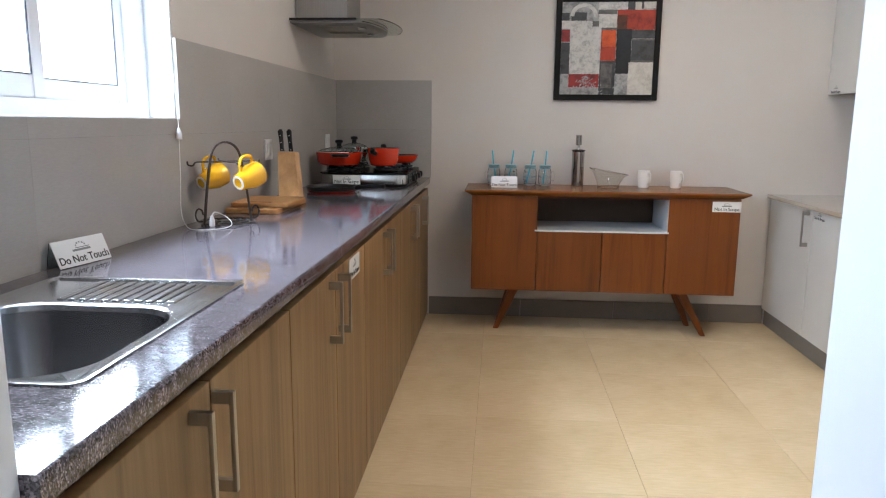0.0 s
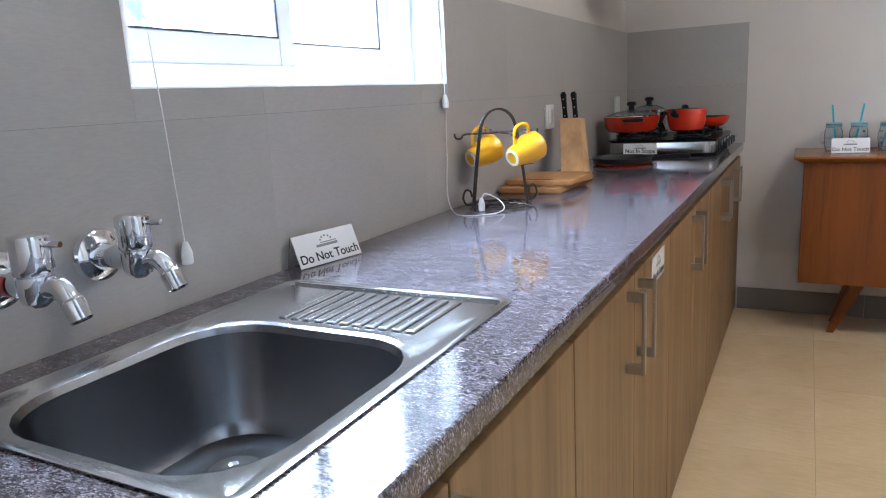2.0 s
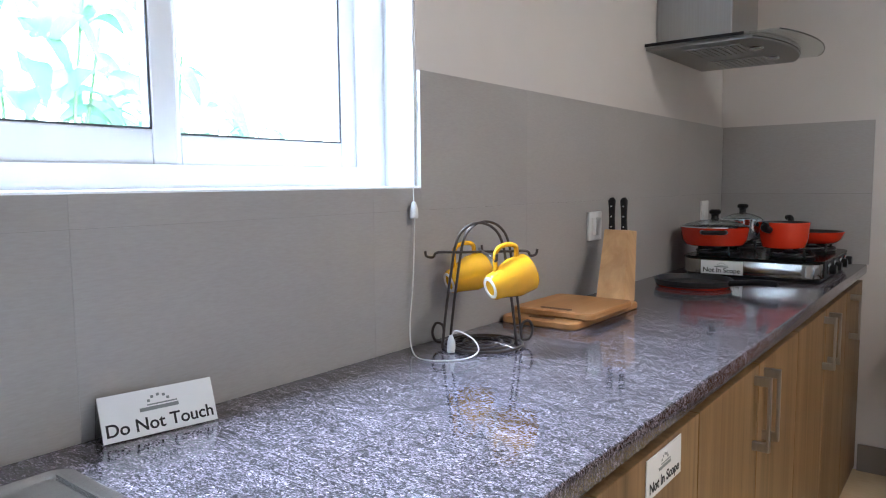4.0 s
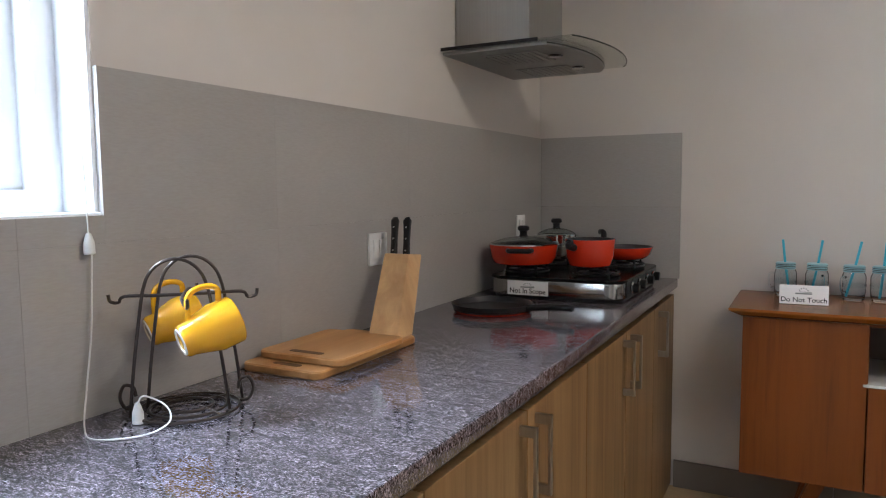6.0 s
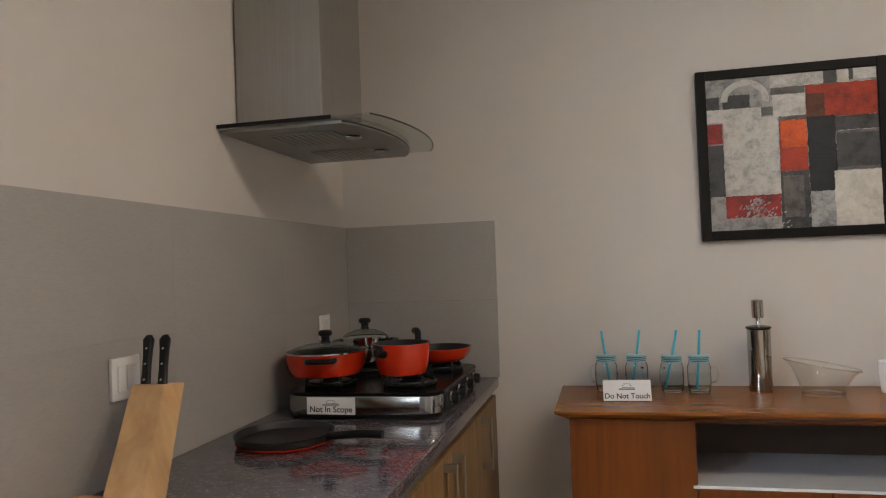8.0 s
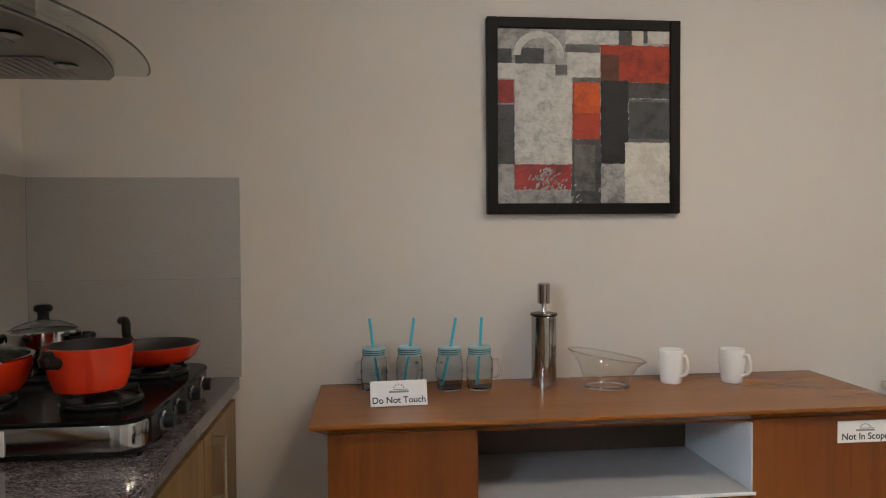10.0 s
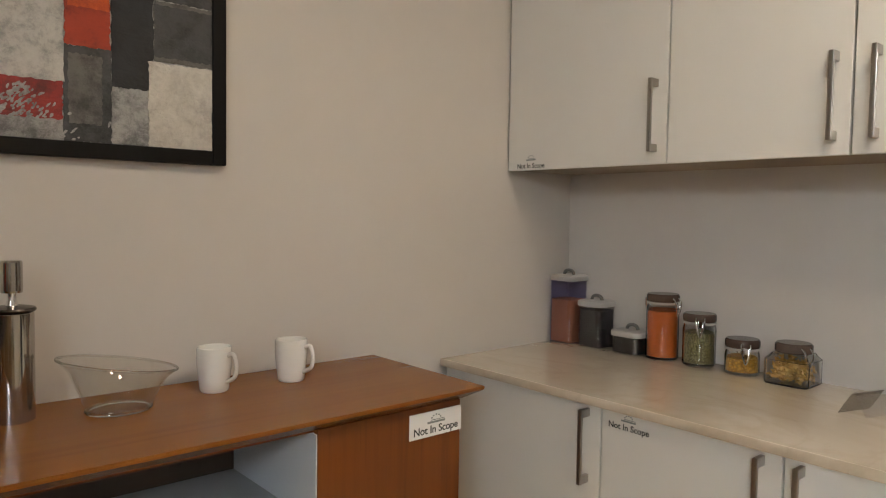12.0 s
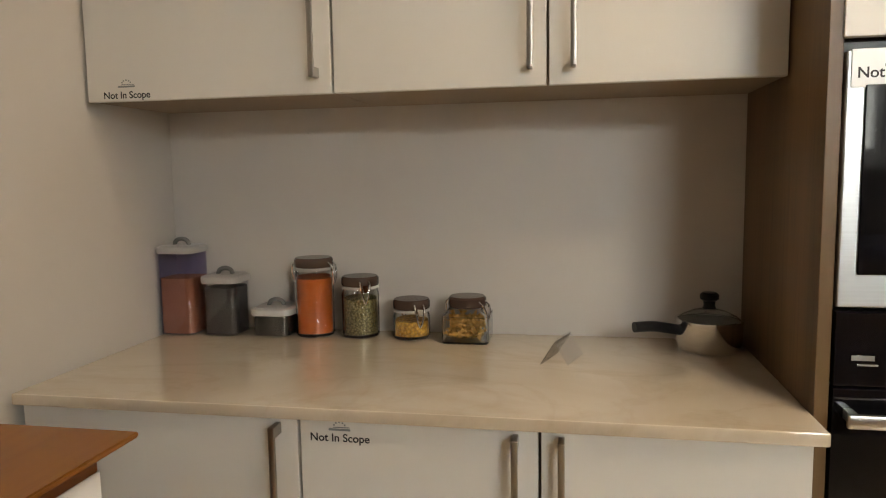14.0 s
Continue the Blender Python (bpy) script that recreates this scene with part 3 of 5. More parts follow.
def leg(x0, y0, x1, y1):
    bm = bmesh.new()
    rings = []
    for t, (x, y, z) in ((0.030, (x0, y0, 0.276)), (0.024, ((x0 + x1) / 2, (y0 + y1) / 2, 0.138)), (0.016, (x1, y1, 0.0))):
        rings.append([bm.verts.new((x + t * sx, y + t * 0.8 * sy, z)) for sx, sy in ((-1, -1), (1, -1), (1, 1), (-1, 1))])
    for a, b in zip(rings, rings[1:]):
        for i in range(4):
            bm.faces.new((a[i], a[(i + 1) % 4], b[(i + 1) % 4], b[i]))
    bm.faces.new(rings[0])
    bm.faces.new(rings[-1])
    bmesh.ops.recalc_face_normals(bm, faces=bm.faces)
    bmesh.ops.bevel(bm, geom=[e for e in bm.edges if abs(e.verts[0].co.z - e.verts[1].co.z) > 0.05], offset=0.005, segments=2, affect="EDGES")
    part("leg", bm, TEAK, sb)


leg(1.155, 5.40, 1.045, 5.42)
leg(2.140, 5.40, 2.290, 5.385)
leg(1.155, 5.61, 1.060, 5.60)
leg(2.140, 5.61, 2.250, 5.60)

# ---- cooker hood ----
HOOD_STEEL = metal("dull_hood_steel", (0.33, 0.33, 0.32), 0.36, "y")
hood = thing("cooker_hood", (0.2, 5.03, 1.74), "steel chimney cooker hood with a bowed glass canopy", "cooker hood")


def bow(x0, bulge, ya, yb, n=16):
    pts = [(-0.008, ya)]
    for i in range(n + 1):
        s = i / n
        pts.append((x0 + bulge * math.sin(math.pi * s) ** 0.75, ya + (yb - ya) * s))
    return pts + [(-0.008, yb)]


part("canopy_body", prism(bow(0.355, 0.068, 4.765, 5.385), 1.734, 1.746, 0.003), HOOD_STEEL, hood, "brushed steel underside body")
HOOD_GLASS = thin_glass("hood_glass", (0.93, 0.945, 0.93), 0.07)
part("glass_canopy", prism(bow(0.440, 0.062, 4.755, 5.400), 1.748, 1.755, 0.002), HOOD_GLASS, hood, "bowed clear glass canopy")
EDGE = material("dark_glass_edge", (0.035, 0.040, 0.038), 0.2)
for name, x0, bulge, ya, yb, z in (("body_edge", 0.3555, 0.068, 4.765, 5.385, 1.741), ("glass_edge", 0.4405, 0.062, 4.755, 5.400, 1.7515)):
    part(name, tube([(x, y, z) for x, y in bow(x0, bulge, ya, yb, 24)[1:-1]], 0.0024, 6), EDGE, hood, "thin dark rounded edge")
part("canopy_trim", box(-0.008, 0.33, 4.750, 4.7545, 1.746, 1.757), BLACK, hood, "dark glass edge")
part("chimney", box(-0.008, 0.262, 4.86, 5.20, 1.756, TOP, 0.004), STEEL_V, hood, "brushed steel chimney")
for ya in (4.83, 5.14):
    gf = part("grease_filter", box(0.10, 0.30, ya, ya + 0.19, 1.730, 1.7335, 0.001), HOOD_STEEL, hood, "steel mesh filter")
    for i in range(9):
        part("slat", box(0.108 + i * 0.021, 0.116 + i * 0.021, ya + 0.01, ya + 0.18, 1.728, 1.7298), HOOD_STEEL, gf)
for yy in (4.95, 5.21):
    part("lamp_cover", lathe([(0, 1.7338), (0.026, 1.7338), (0.028, 1.731), (0.024, 1.728), (0, 1.7275)], (0.318, yy, 0), 20), GLASS, hood, "small round lamp cover")

# ---- picture ----
picture = thing("picture", (1.687, 5.70, 1.70), "abstract grey, white and red canvas in a black frame", "picture")
bm = box(1.373, 1.407, 5.680, FAR, 1.397, 2.012, 0.003)
box(1.966, 2.000, 5.680, FAR, 1.397, 2.012, 0.003, bm=bm)
box(1.4072, 1.9658, 5.681, FAR, 1.397, 1.431, 0.003, bm=bm)
box(1.4072, 1.9658, 5.681, FAR, 1.978, 2.012, 0.003, bm=bm)
part("frame", bm, material("black_lacquer", (0.006, 0.0055, 0.0055), 0.5, spec=0.2), picture, "black lacquered frame")


# ---- picture canvas ----
def daub(name, colour, other, scale=14.0):
    m = material(name, colour, 0.55)
    v = coords(m, (1, 1, 1))
    n = noisy(m, v, scale, 9, 0.75, 0.15)
    link(m, ramp(m, n, [(0.36, other), (0.52, colour), (0.8, tuple(min(1, c * 1.25) for c in colour))]), bsdf(m).inputs["Base Color"])
    bump(m, noisy(m, coords(m, (1.0, 1.0, 1.6), (0, 35, 0)), scale * 1.6, 6, 0.65, 0.5), 0.8, 0.008)
    return m


D_WHITE = daub("white_paint_daub", (0.55, 0.535, 0.51), (0.33, 0.325, 0.32), 30.0)
D_CREAM = daub("cream_paint_daub", (0.58, 0.55, 0.50), (0.44, 0.41, 0.37), 22.0)
D_PALE = daub("pale_grey_daub", (0.36, 0.355, 0.35), (0.16, 0.16, 0.16), 24.0)
D_GREY = daub("dark_grey_daub", (0.060, 0.062, 0.066), (0.022, 0.022, 0.024), 11.0)
D_MID = daub("mid_grey_daub", (0.13, 0.125, 0.12), (0.05, 0.048, 0.046), 13.0)
D_BLACK = daub("blue_black_daub", (0.014, 0.016, 0.021), (0.007, 0.007, 0.009), 10.0)
D_RED = daub("red_daub", (0.36, 0.036, 0.012), (0.17, 0.018, 0.010), 9.0)
D_ORANGE = daub("orange_daub", (0.58, 0.090, 0.012), (0.34, 0.035, 0.008), 10.0)
D_DULLRED = daub("dull_red_daub", (0.32, 0.030, 0.026), (0.13, 0.022, 0.022), 14.0)
D_BROWN = daub("brown_daub", (0.11, 0.035, 0.018), (0.045, 0.020, 0.014), 11.0)
CX0, CX1, CZ0, CZ1 = 1.407, 1.966, 1.431, 1.978
part("canvas", box(CX0, CX1, 5.690, 5.706, CZ0, CZ1), D_PALE, picture)


def stroke(outline, k, m):
    """A dab of thick paint; outline in parts of the canvas, from its top left corner."""
    bm = bmesh.new()
    pts = [(CX0 + u * (CX1 - CX0), CZ1 - v * (CZ1 - CZ0)) for u, v in outline]
    yf = 5.6885 - 0.00010 * k
    front = [bm.verts.new((x, yf, z)) for x, z in pts]
    back = [bm.verts.new((x, 5.6905, z)) for x, z in pts]
    bm.faces.new(front)
    for i in range(len(pts)):
        j = (i + 1) % len(pts)
        bm.faces.new((front[i], front[j], back[j], back[i]))
    part("paint_patch", bm, m, picture)


def ragged(u0, u1, v0, v1, rng, rough=0.0035, n=22):
    """A rectangle with uneven edges."""
    r = lambda: rng.uniform(-rough, rough)
    pts = [(u0 + (u1 - u0) * i / n, v1 + r()) for i in range(n)] + [(u1 + r(), v1 + (v0 - v1) * i / n) for i in range(n)]
    pts += [(u1 + (u0 - u1) * i / n, v0 + r()) for i in range(n)] + [(u0 + r(), v0 + (v1 - v0) * i / n) for i in range(n)]
    return [(min(max(u, 0.0), 1.0), min(max(v, 0.0), 1.0)) for u, v in pts]


daubs = [(0, .08, .115, .20, D_GREY), (.10, .265, .11, .20, D_GREY), (.39, .70, 0, .08, D_WHITE), (.70, .775, 0, .085, D_GREY), (.78, .845, 0, .09, D_CREAM),
         (.845, .87, 0, .07, D_GREY), (.87, 1, 0, .07, D_WHITE), (.39, .59, .085, .13, D_MID), (.40, .59, .132, .275, D_WHITE), (.33, .40, .205, .26, D_MID),
         (0, .33, .20, .285, D_WHITE), (.595, 1, .085, .30, D_RED), (.595, .70, .14, .30, D_BROWN), (.43, .595, .275, .30, D_MID), (.735, 1, .30, .39, D_GREY),
         (.595, .755, .29, .77, D_BLACK), (.76, 1, .395, .645, D_MID), (.76, 1, .41, .625, D_GREY), (.43, .59, .30, .63, D_RED), (.44, .588, .305, .48, D_ORANGE),
         (.425, .595, .63, 1, D_GREY), (.44, .56, .66, .93, D_MID), (0, .09, .295, .425, D_DULLRED), (0, .095, .435, .775, D_GREY), (.095, .42, .775, .92, D_DULLRED),
         (.595, .735, .80, 1, D_PALE), (.735, 1, .65, 1, D_CREAM), (.095, .425, .27, .775, D_WHITE)]
for k, (u0, u1, v0, v1, m) in enumerate(daubs):
    stroke(ragged(u0, u1, v0, v1, random.Random(k)), k, m)
cx, cz = CX0 + 0.235 * (CX1 - CX0), CZ1 - 0.15 * (CZ1 - CZ0)
for r, w in ((0.074, 0.008), (0.064, 0.006)):
    arc = [(cx + r * math.cos(radians(a)), 5.6872, cz + 0.9 * r * math.sin(radians(a))) for a in range(-8, 189, 9)]
    bm = tube(arc, w, 6)
    bmesh.ops.scale(bm, verts=bm.verts, vec=(1, 0.16, 1), space=Matrix.Translation((0, -5.6872, 0)))
    part("paint_patch", bm, D_WHITE, picture)
# dry-brush dabs of white over the red and grey fields at the foot
rng = random.Random(8)
dabs = bmesh.new()
for k in range(380):
    v = 1 - 0.20 * rng.random() ** 1.6
    if k < 250:
        u = 0.28 + (v - 0.77) * rng.gauss(0, 0.45)
    else:
        u = 0.665 + (v - 0.74) * rng.gauss(0, 0.16)
    length, wide, tilt = rng.uniform(0.005, 0.016), rng.uniform(0.003, 0.007), rng.uniform(0.3, 1.1)
    y = 5.6885 - 0.00010 * (30 + k * 0.03)
    ring = []
    for i in range(8):
        a = 2 * math.pi * i / 8
        p, q = length * math.cos(a) * rng.uniform(0.7, 1.1), wide * math.sin(a) * rng.uniform(0.6, 1.2)
        uu, vv = u + p * math.sin(tilt) + q * math.cos(tilt), v - p * math.cos(tilt) + q * math.sin(tilt)
        ring.append(dabs.verts.new((CX0 + min(max(uu, 0.005), 0.73) * (CX1 - CX0), y, CZ1 - min(vv, 0.997) * (CZ1 - CZ0))))
    dabs.faces.new(ring)
tagged(part("dry_brushwork", dabs, D_PALE, picture, "dry white brush dabs"), kind="stuff")


# ---- signs ----
PLATE = material("white_acrylic", (0.80, 0.80, 0.80), 0.25)
INK = material("black_print", (0.012, 0.012, 0.014), 0.5)
GREY_INK = material("grey_print", (0.22, 0.24, 0.24), 0.5)


def lettering(words, size):
    cu = bpy.data.curves.new("lettering", "FONT")
    cu.body, cu.size, cu.align_x, cu.extrude = words, size, "CENTER", 0.0002
    cu.offset = size * 0.015
    ob = new("lettering", cu)
    bpy.context.view_layer.update()
    me = bpy.data.meshes.new_from_object(ob.evaluated_get(bpy.context.evaluated_depsgraph_get()))
    bpy.data.objects.remove(ob)
    return me


def sign(name, words, w, h, m, label, plate=True, tent=False, text=0.22, drop=0.14):
    s = thing(name, (0, 0, 0), label, "sign")
    t = 0.0022
    if plate:
        part("plate", box(-w / 2, w / 2, 0, t, 0, h, 0.0006), PLATE, s)
    if tent:
        bm = bmesh.new()
        v = [bm.verts.new(p) for p in ((-w / 2, t, h), (w / 2, t, h), (w / 2, t + 0.05, -0.012), (-w / 2, t + 0.05, -0.012), (-w / 2, t + 0.002, h), (w / 2, t + 0.002, h), (w / 2, t + 0.052, -0.012), (-w / 2, t + 0.052, -0.012))]
        for q in ((0, 1, 2, 3), (7, 6, 5, 4), (0, 3, 7, 4), (1, 5, 6, 2), (0, 4, 5, 1), (3, 2, 6, 7)):
            bm.faces.new([v[i] for i in q])
        part("stand", bm, GLASS, s, "clear acrylic back stand")
    me = lettering(words, w * text)
    me.materials.append(INK)
    me.transform(Matrix.Translation((0, -0.0005, h * drop)) @ Matrix.Rotation(radians(90), 4, "X"))
    ob = new("writing", me)
    ob.parent = s
    # a crest and two bars stand in for the maker's mark
    y = -0.0006
    bm = box(-w * 0.17, w * 0.17, y, 0, h * 0.52, h * 0.60)
    box(-w * 0.10, w * 0.16, y, 0, h * 0.63, h * 0.66, bm=bm)
    for i in range(5):
        a = radians(20 + 35 * i)
        p = (w * 0.09 * math.cos(a), y / 2, h * 0.68 + h * 0.16 * math.sin(a))
        box(p[0] - w * 0.012, p[0] + w * 0.012, y, 0, p[2] - h * 0.03, p[2] + h * 0.03, bm=bm)
    part("logo_mark", bm, GREY_INK, s, "small grey printed crest")
    s.matrix_basis = m
    return s


sign("tent_sign", "Do Not Touch", 0.165, 0.066, pose(0.056, 2.802, CT + 0.002, -22, 0, 79), "white tent sign reading Do Not Touch on the granite counter", tent=True, text=0.155, drop=0.12)
sign("door_label", "Not In Scope", 0.155, 0.068, pose(0.5950, 3.368, 0.763, 0, 0, 90), "white label reading Not In Scope on an oak cabinet door", text=0.16)
sign("tent_sign", "Do Not Touch", 0.155, 0.068, pose(1.080, 5.405, 0.874, -16, 0, 3), "white tent sign reading Do Not Touch on the sideboard", tent=True, text=0.155, drop=0.12)
sign("door_label", "Not In Scope", 0.160, 0.060, pose(2.341, 5.2782, 0.764, 0, 0, 0), "white label reading Not In Scope on the teak sideboard", text=0.16)
sign("sticker", "Not In Scope", 0.127, 0.052, pose(3.0115, 5.600, 1.441, 0, 0, -90), "clear sticker reading Not In Scope on a white cabinet", plate=False, text=0.175, drop=0.05)
sign("sticker", "Not In Scope", 0.124, 0.052, pose(2.7345, 5.012, 0.756, 0, 0, -90), "clear sticker reading Not In Scope on a white cabinet", plate=False, text=0.175, drop=0.12)
sign("door_label", "Not In Scope", 0.15, 0.062, pose(2.7995, 4.062, 1.388, 0, 0, -90), "white label reading Not In Scope on the microwave", text=0.165, drop=0.25)


def hull(x0, x1, y0, y1, r, rows, n=6, cap0=True, cap1=True, bm=None):
    """Stacked rounded rectangles; rows are (inset, height)."""
    own = bmesh.new()
    loops = []
    for inset, z in rows:
        rr = max(r - inset, 0.004)
        loops.append([own.verts.new((x, y, z)) for x, y in rounded(x0 + inset, x1 - inset, y0 + inset, y1 - inset, rr, n)])
    for a, b in zip(loops, loops[1:]):
        for i in range(len(a)):
            j = (i + 1) % len(a)
            own.faces.new((a[i], a[j], b[j], b[i]))
    if cap0:
        own.faces.new(loops[0])
    if cap1:
        own.faces.new(loops[-1])
    return merged(bm, own)


# ---- sink and taps ----
sink = thing("sink", (0.30, 2.36, CT), "stainless steel inset sink with a ribbed drainer", "sink")
zt = CT + 0.003
outer = rounded(SX0, SX1, SY0, SY1, 0.025, 6)
lip = rounded(SX0 + 0.010, SX1 - 0.010, SY0 + 0.010, SY1 - 0.010, 0.020, 6)
BX0, BX1, BY0, BY1 = 0.108, 0.474, 2.062, 2.440
loops = [(outer, CT + 0.001), (outer, zt), (lip, zt + 0.001), (rounded(SX0 + 0.018, SX1 - 0.018, SY0 + 0.018, SY1 - 0.018, 0.018, 6), zt - 0.003)]
loops.append((rounded(BX0 - 0.006, BX1 + 0.006, BY0 - 0.006, BY1 + 0.006, 0.10, 6), zt - 0.003))
split = len(loops)
for inset, z in ((0.0, zt - 0.006), (0.004, zt - 0.016), (0.018, 0.762), (0.030, 0.742), (0.060, 0.735)):
    loops.append((rounded(BX0 + inset, BX1 - inset, BY0 + inset, BY1 - inset, 0.100 - inset * 0.6, 6), z))


def rings_mesh(rows, close):
    bm = bmesh.new()
    rings = [[bm.verts.new((x, y, z)) for x, y in pts] for pts, z in rows]
    for a, b in zip(rings, rings[1:]):
        for i in range(len(a)):
            j = (i + 1) % len(a)
            bm.faces.new((a[i], a[j], b[j], b[i]))
    if close:
        bm.faces.new(rings[-1])
    return bm


part("rim", rings_mesh(loops[:split + 1], False), SINK_STEEL, sink, "brushed steel rim and drainer")
# same steel as the rim, with the bowl's shade painted in
part("basin", rings_mesh(loops[split:], True), SHADED_STEEL, sink, "steel basin with its dim inside put into the colour")
for i in range(11):
    xx = 0.196 + i * 0.0222
    part("drainer_rib", box(xx, xx + 0.0150, 2.466, 2.618, zt - 0.004, zt + 0.0003, 0.0021, segments=3), SINK_STEEL, sink)
part("drain", lathe([(0, 0.7355), (0.018, 0.7358), (0.022, 0.738), (0.036, 0.739), (0.040, 0.736)], (0.225, 2.315, 0), 24), CHROME, sink, "chrome drain")
bm = box(SX0 + 0.02, SX1 - 0.02, SY1 - 0.022, SY1 - 0.018, zt - 0.003, zt + 0.001)
part("drainer_lip", bm, SINK_STEEL, sink)


def tap(y, z, sticker=False):
    t = thing("wall_tap", (0, y, z), "chrome wall-mounted bib tap with a pin lever and angled spout", "tap", "sink taps")
    part("flange", lathe([(0, 0.0), (0.038, 0.0), (0.0395, 0.003), (0.036, 0.010), (0.024, 0.015), (0.017, 0.016), (0, 0.016)], (0.0, y, z), 40, (1, 0, 0)), CHROME, t)
    barrel = part("barrel", lathe([(0, 0.014), (0.0165, 0.014), (0.0165, 0.050), (0.0175, 0.052), (0.0175, 0.074), (0, 0.080)], (0.0, y, z), 32, (1, 0, 0)), CHROME, t)
    if sticker:
        bm = bmesh.new()
        rows = []
        for a in range(-60, 41, 10):
            u, w = 0.0181 * math.cos(radians(a)), 0.0181 * math.sin(radians(a))
            rows.append([bm.verts.new((xx, y - u, z + w)) for xx in (0.030, 0.048)])
        for p, q in zip(rows, rows[1:]):
            bm.faces.new((p[0], p[1], q[1], q[0]))
        part("sticker", bm, material("red_sticker", (0.50, 0.03, 0.025), 0.4), barrel, "small red paper sticker")
    part("valve_body", lathe([(0, -0.026), (0.010, -0.026), (0.018, -0.020), (0.0215, -0.008), (0.0215, 0.012), (0.019, 0.014), (0, 0.014)], (0.085, y, z), 32), CHROME, t)
    knob = part("knob", lathe([(0, 0.014), (0.0205, 0.014), (0.0225, 0.016), (0.0235, 0.020), (0.0235, 0.058), (0.0225, 0.061), (0.016, 0.063), (0, 0.0635)], (0.085, y, z), 36), CHROME, t)
    part("lever_pin", tube([(0.104, y + 0.004, z + 0.050), (0.128, y + 0.010, z + 0.050)], 0.0038, 12), CHROME, knob)
    spout = part("spout", tube(bezier([(0.098, y + 0.002, z - 0.004), (0.114, y + 0.004, z + 0.001), (0.127, y + 0.006, z - 0.006), (0.137, y + 0.008, z - 0.022)], 7), 0.0125, 20), CHROME, t)
    part("nozzle", lathe([(0.0095, 0.026), (0.0115, 0.026), (0.0140, 0.024), (0.0145, 0.0), (0.0120, -0.003), (0, -0.003), (0, 0.004), (0.0095, 0.006), (0.0095, 0.026)], (0.136, y + 0.008, z - 0.018), 28, (0.42, 0.05, -0.90)), CHROME, spout)


tap(2.322, 1.024)
tap(2.176, 1.024, True)

# ---- switch plates and blind cords ----
PLASTIC = material("white_plastic", (0.74, 0.74, 0.72), 0.35)


def switch(y0, y1, z0, z1):
    s = thing("switch_plate", (0, (y0 + y1) / 2, (z0 + z1) / 2), "white plastic switch plate on the grey wall tiles", "switch")
    part("plate", box(0.0, 0.009, y0, y1, z0, z1, 0.003), PLASTIC, s)
    part("rocker", box(0.009, 0.013, y0 + 0.016, y0 + 0.042, z0 + 0.018, z1 - 0.018, 0.002), PLASTIC, s)
    part("rocker", box(0.009, 0.013, y0 + 0.046, y1 - 0.016, z0 + 0.018, z1 - 0.018, 0.002), PLASTIC, s)


switch(4.284, 4.376, 1.079, 1.171)
switch(5.390, 5.480, 1.090, 1.178)


def tassel(parent, x, y, z):
    part("tassel", lathe([(0, 0.036), (0.004, 0.036), (0.006, 0.030), (0.009, 0.020), (0.0095, 0.002), (0.008, 0.0), (0, 0.0)], (x, y, z), 14), PLASTIC, parent, "white plastic cord tassel")


cord = thing("blind_cord", (0.012, 3.428, 1.30), "white blind cord with a plastic tassel", "cord")
part("string", tube([(0.004, 3.428, 1.40), (0.010, 3.428, 1.30), (0.012, 3.428, 1.225)], 0.0013, 6), PLASTIC, cord)
tassel(cord, 0.012, 3.428, 1.190)
cord = thing("blind_cord", (0.012, 2.470, 1.30), "white blind cord with a plastic tassel", "cord")
part("string", tube([(0.004, 2.462, 1.34), (0.010, 2.465, 1.20), (0.012, 2.472, 1.01)], 0.0011, 6), PLASTIC, cord)
tassel(cord, 0.012, 2.473, 0.976)
cord = thing("blind_cord", (0.06, 3.42, CT), "loose white cord looped on the granite counter", "cord")
part("string", tube(bezier([(0.008, 3.435, 1.19), (0.010, 3.425, 1.06), (0.016, 3.405, 0.955), (0.050, 3.375, CT + 0.004), (0.110, 3.350, CT + 0.002), (0.165, 3.395, CT + 0.003), (0.168, 3.445, CT + 0.010), (0.145, 3.460, CT + 0.030), (0.115, 3.442, CT + 0.048), (0.105, 3.435, CT + 0.036)], 7), 0.0016, 6), PLASTIC, cord)
tassel(cord, 0.105, 3.435, CT + 0.001)

# ---- mug stand with yellow mugs ----
WIRE = material("dark_bronze_wire", (0.075, 0.062, 0.055), 0.3, 0.9)
stand = thing("mug_stand", (0.125, 3.525, CT), "dark wire mug stand with two arches and a coiled base", "mug stand")
ang = radians(43)
ux, uy = math.cos(ang), math.sin(ang)


def st(a, b, z):
    """A point of the stand: a along its arms, b across them."""
    return (0.125 + a * ux - b * uy, 3.525 + a * uy + b * ux, z)


for b in (-0.024, 0.024):
    o = b * 0.45
    pts = [st(o - 0.082, b, CT + 0.004), st(o - 0.072, b, 1.00), st(o - 0.056, b, 1.11)]
    pts += [st(o - 0.052 * math.cos(radians(k)), b, 1.120 + 0.060 * math.sin(radians(k))) for k in range(15, 180, 15)]
    pts += [st(o + 0.056, b, 1.11), st(o + 0.072, b, 1.00), st(o + 0.082, b, CT + 0.004)]
    part("arch", tube(bezier(pts, 3), 0.0030, 8), WIRE, stand)
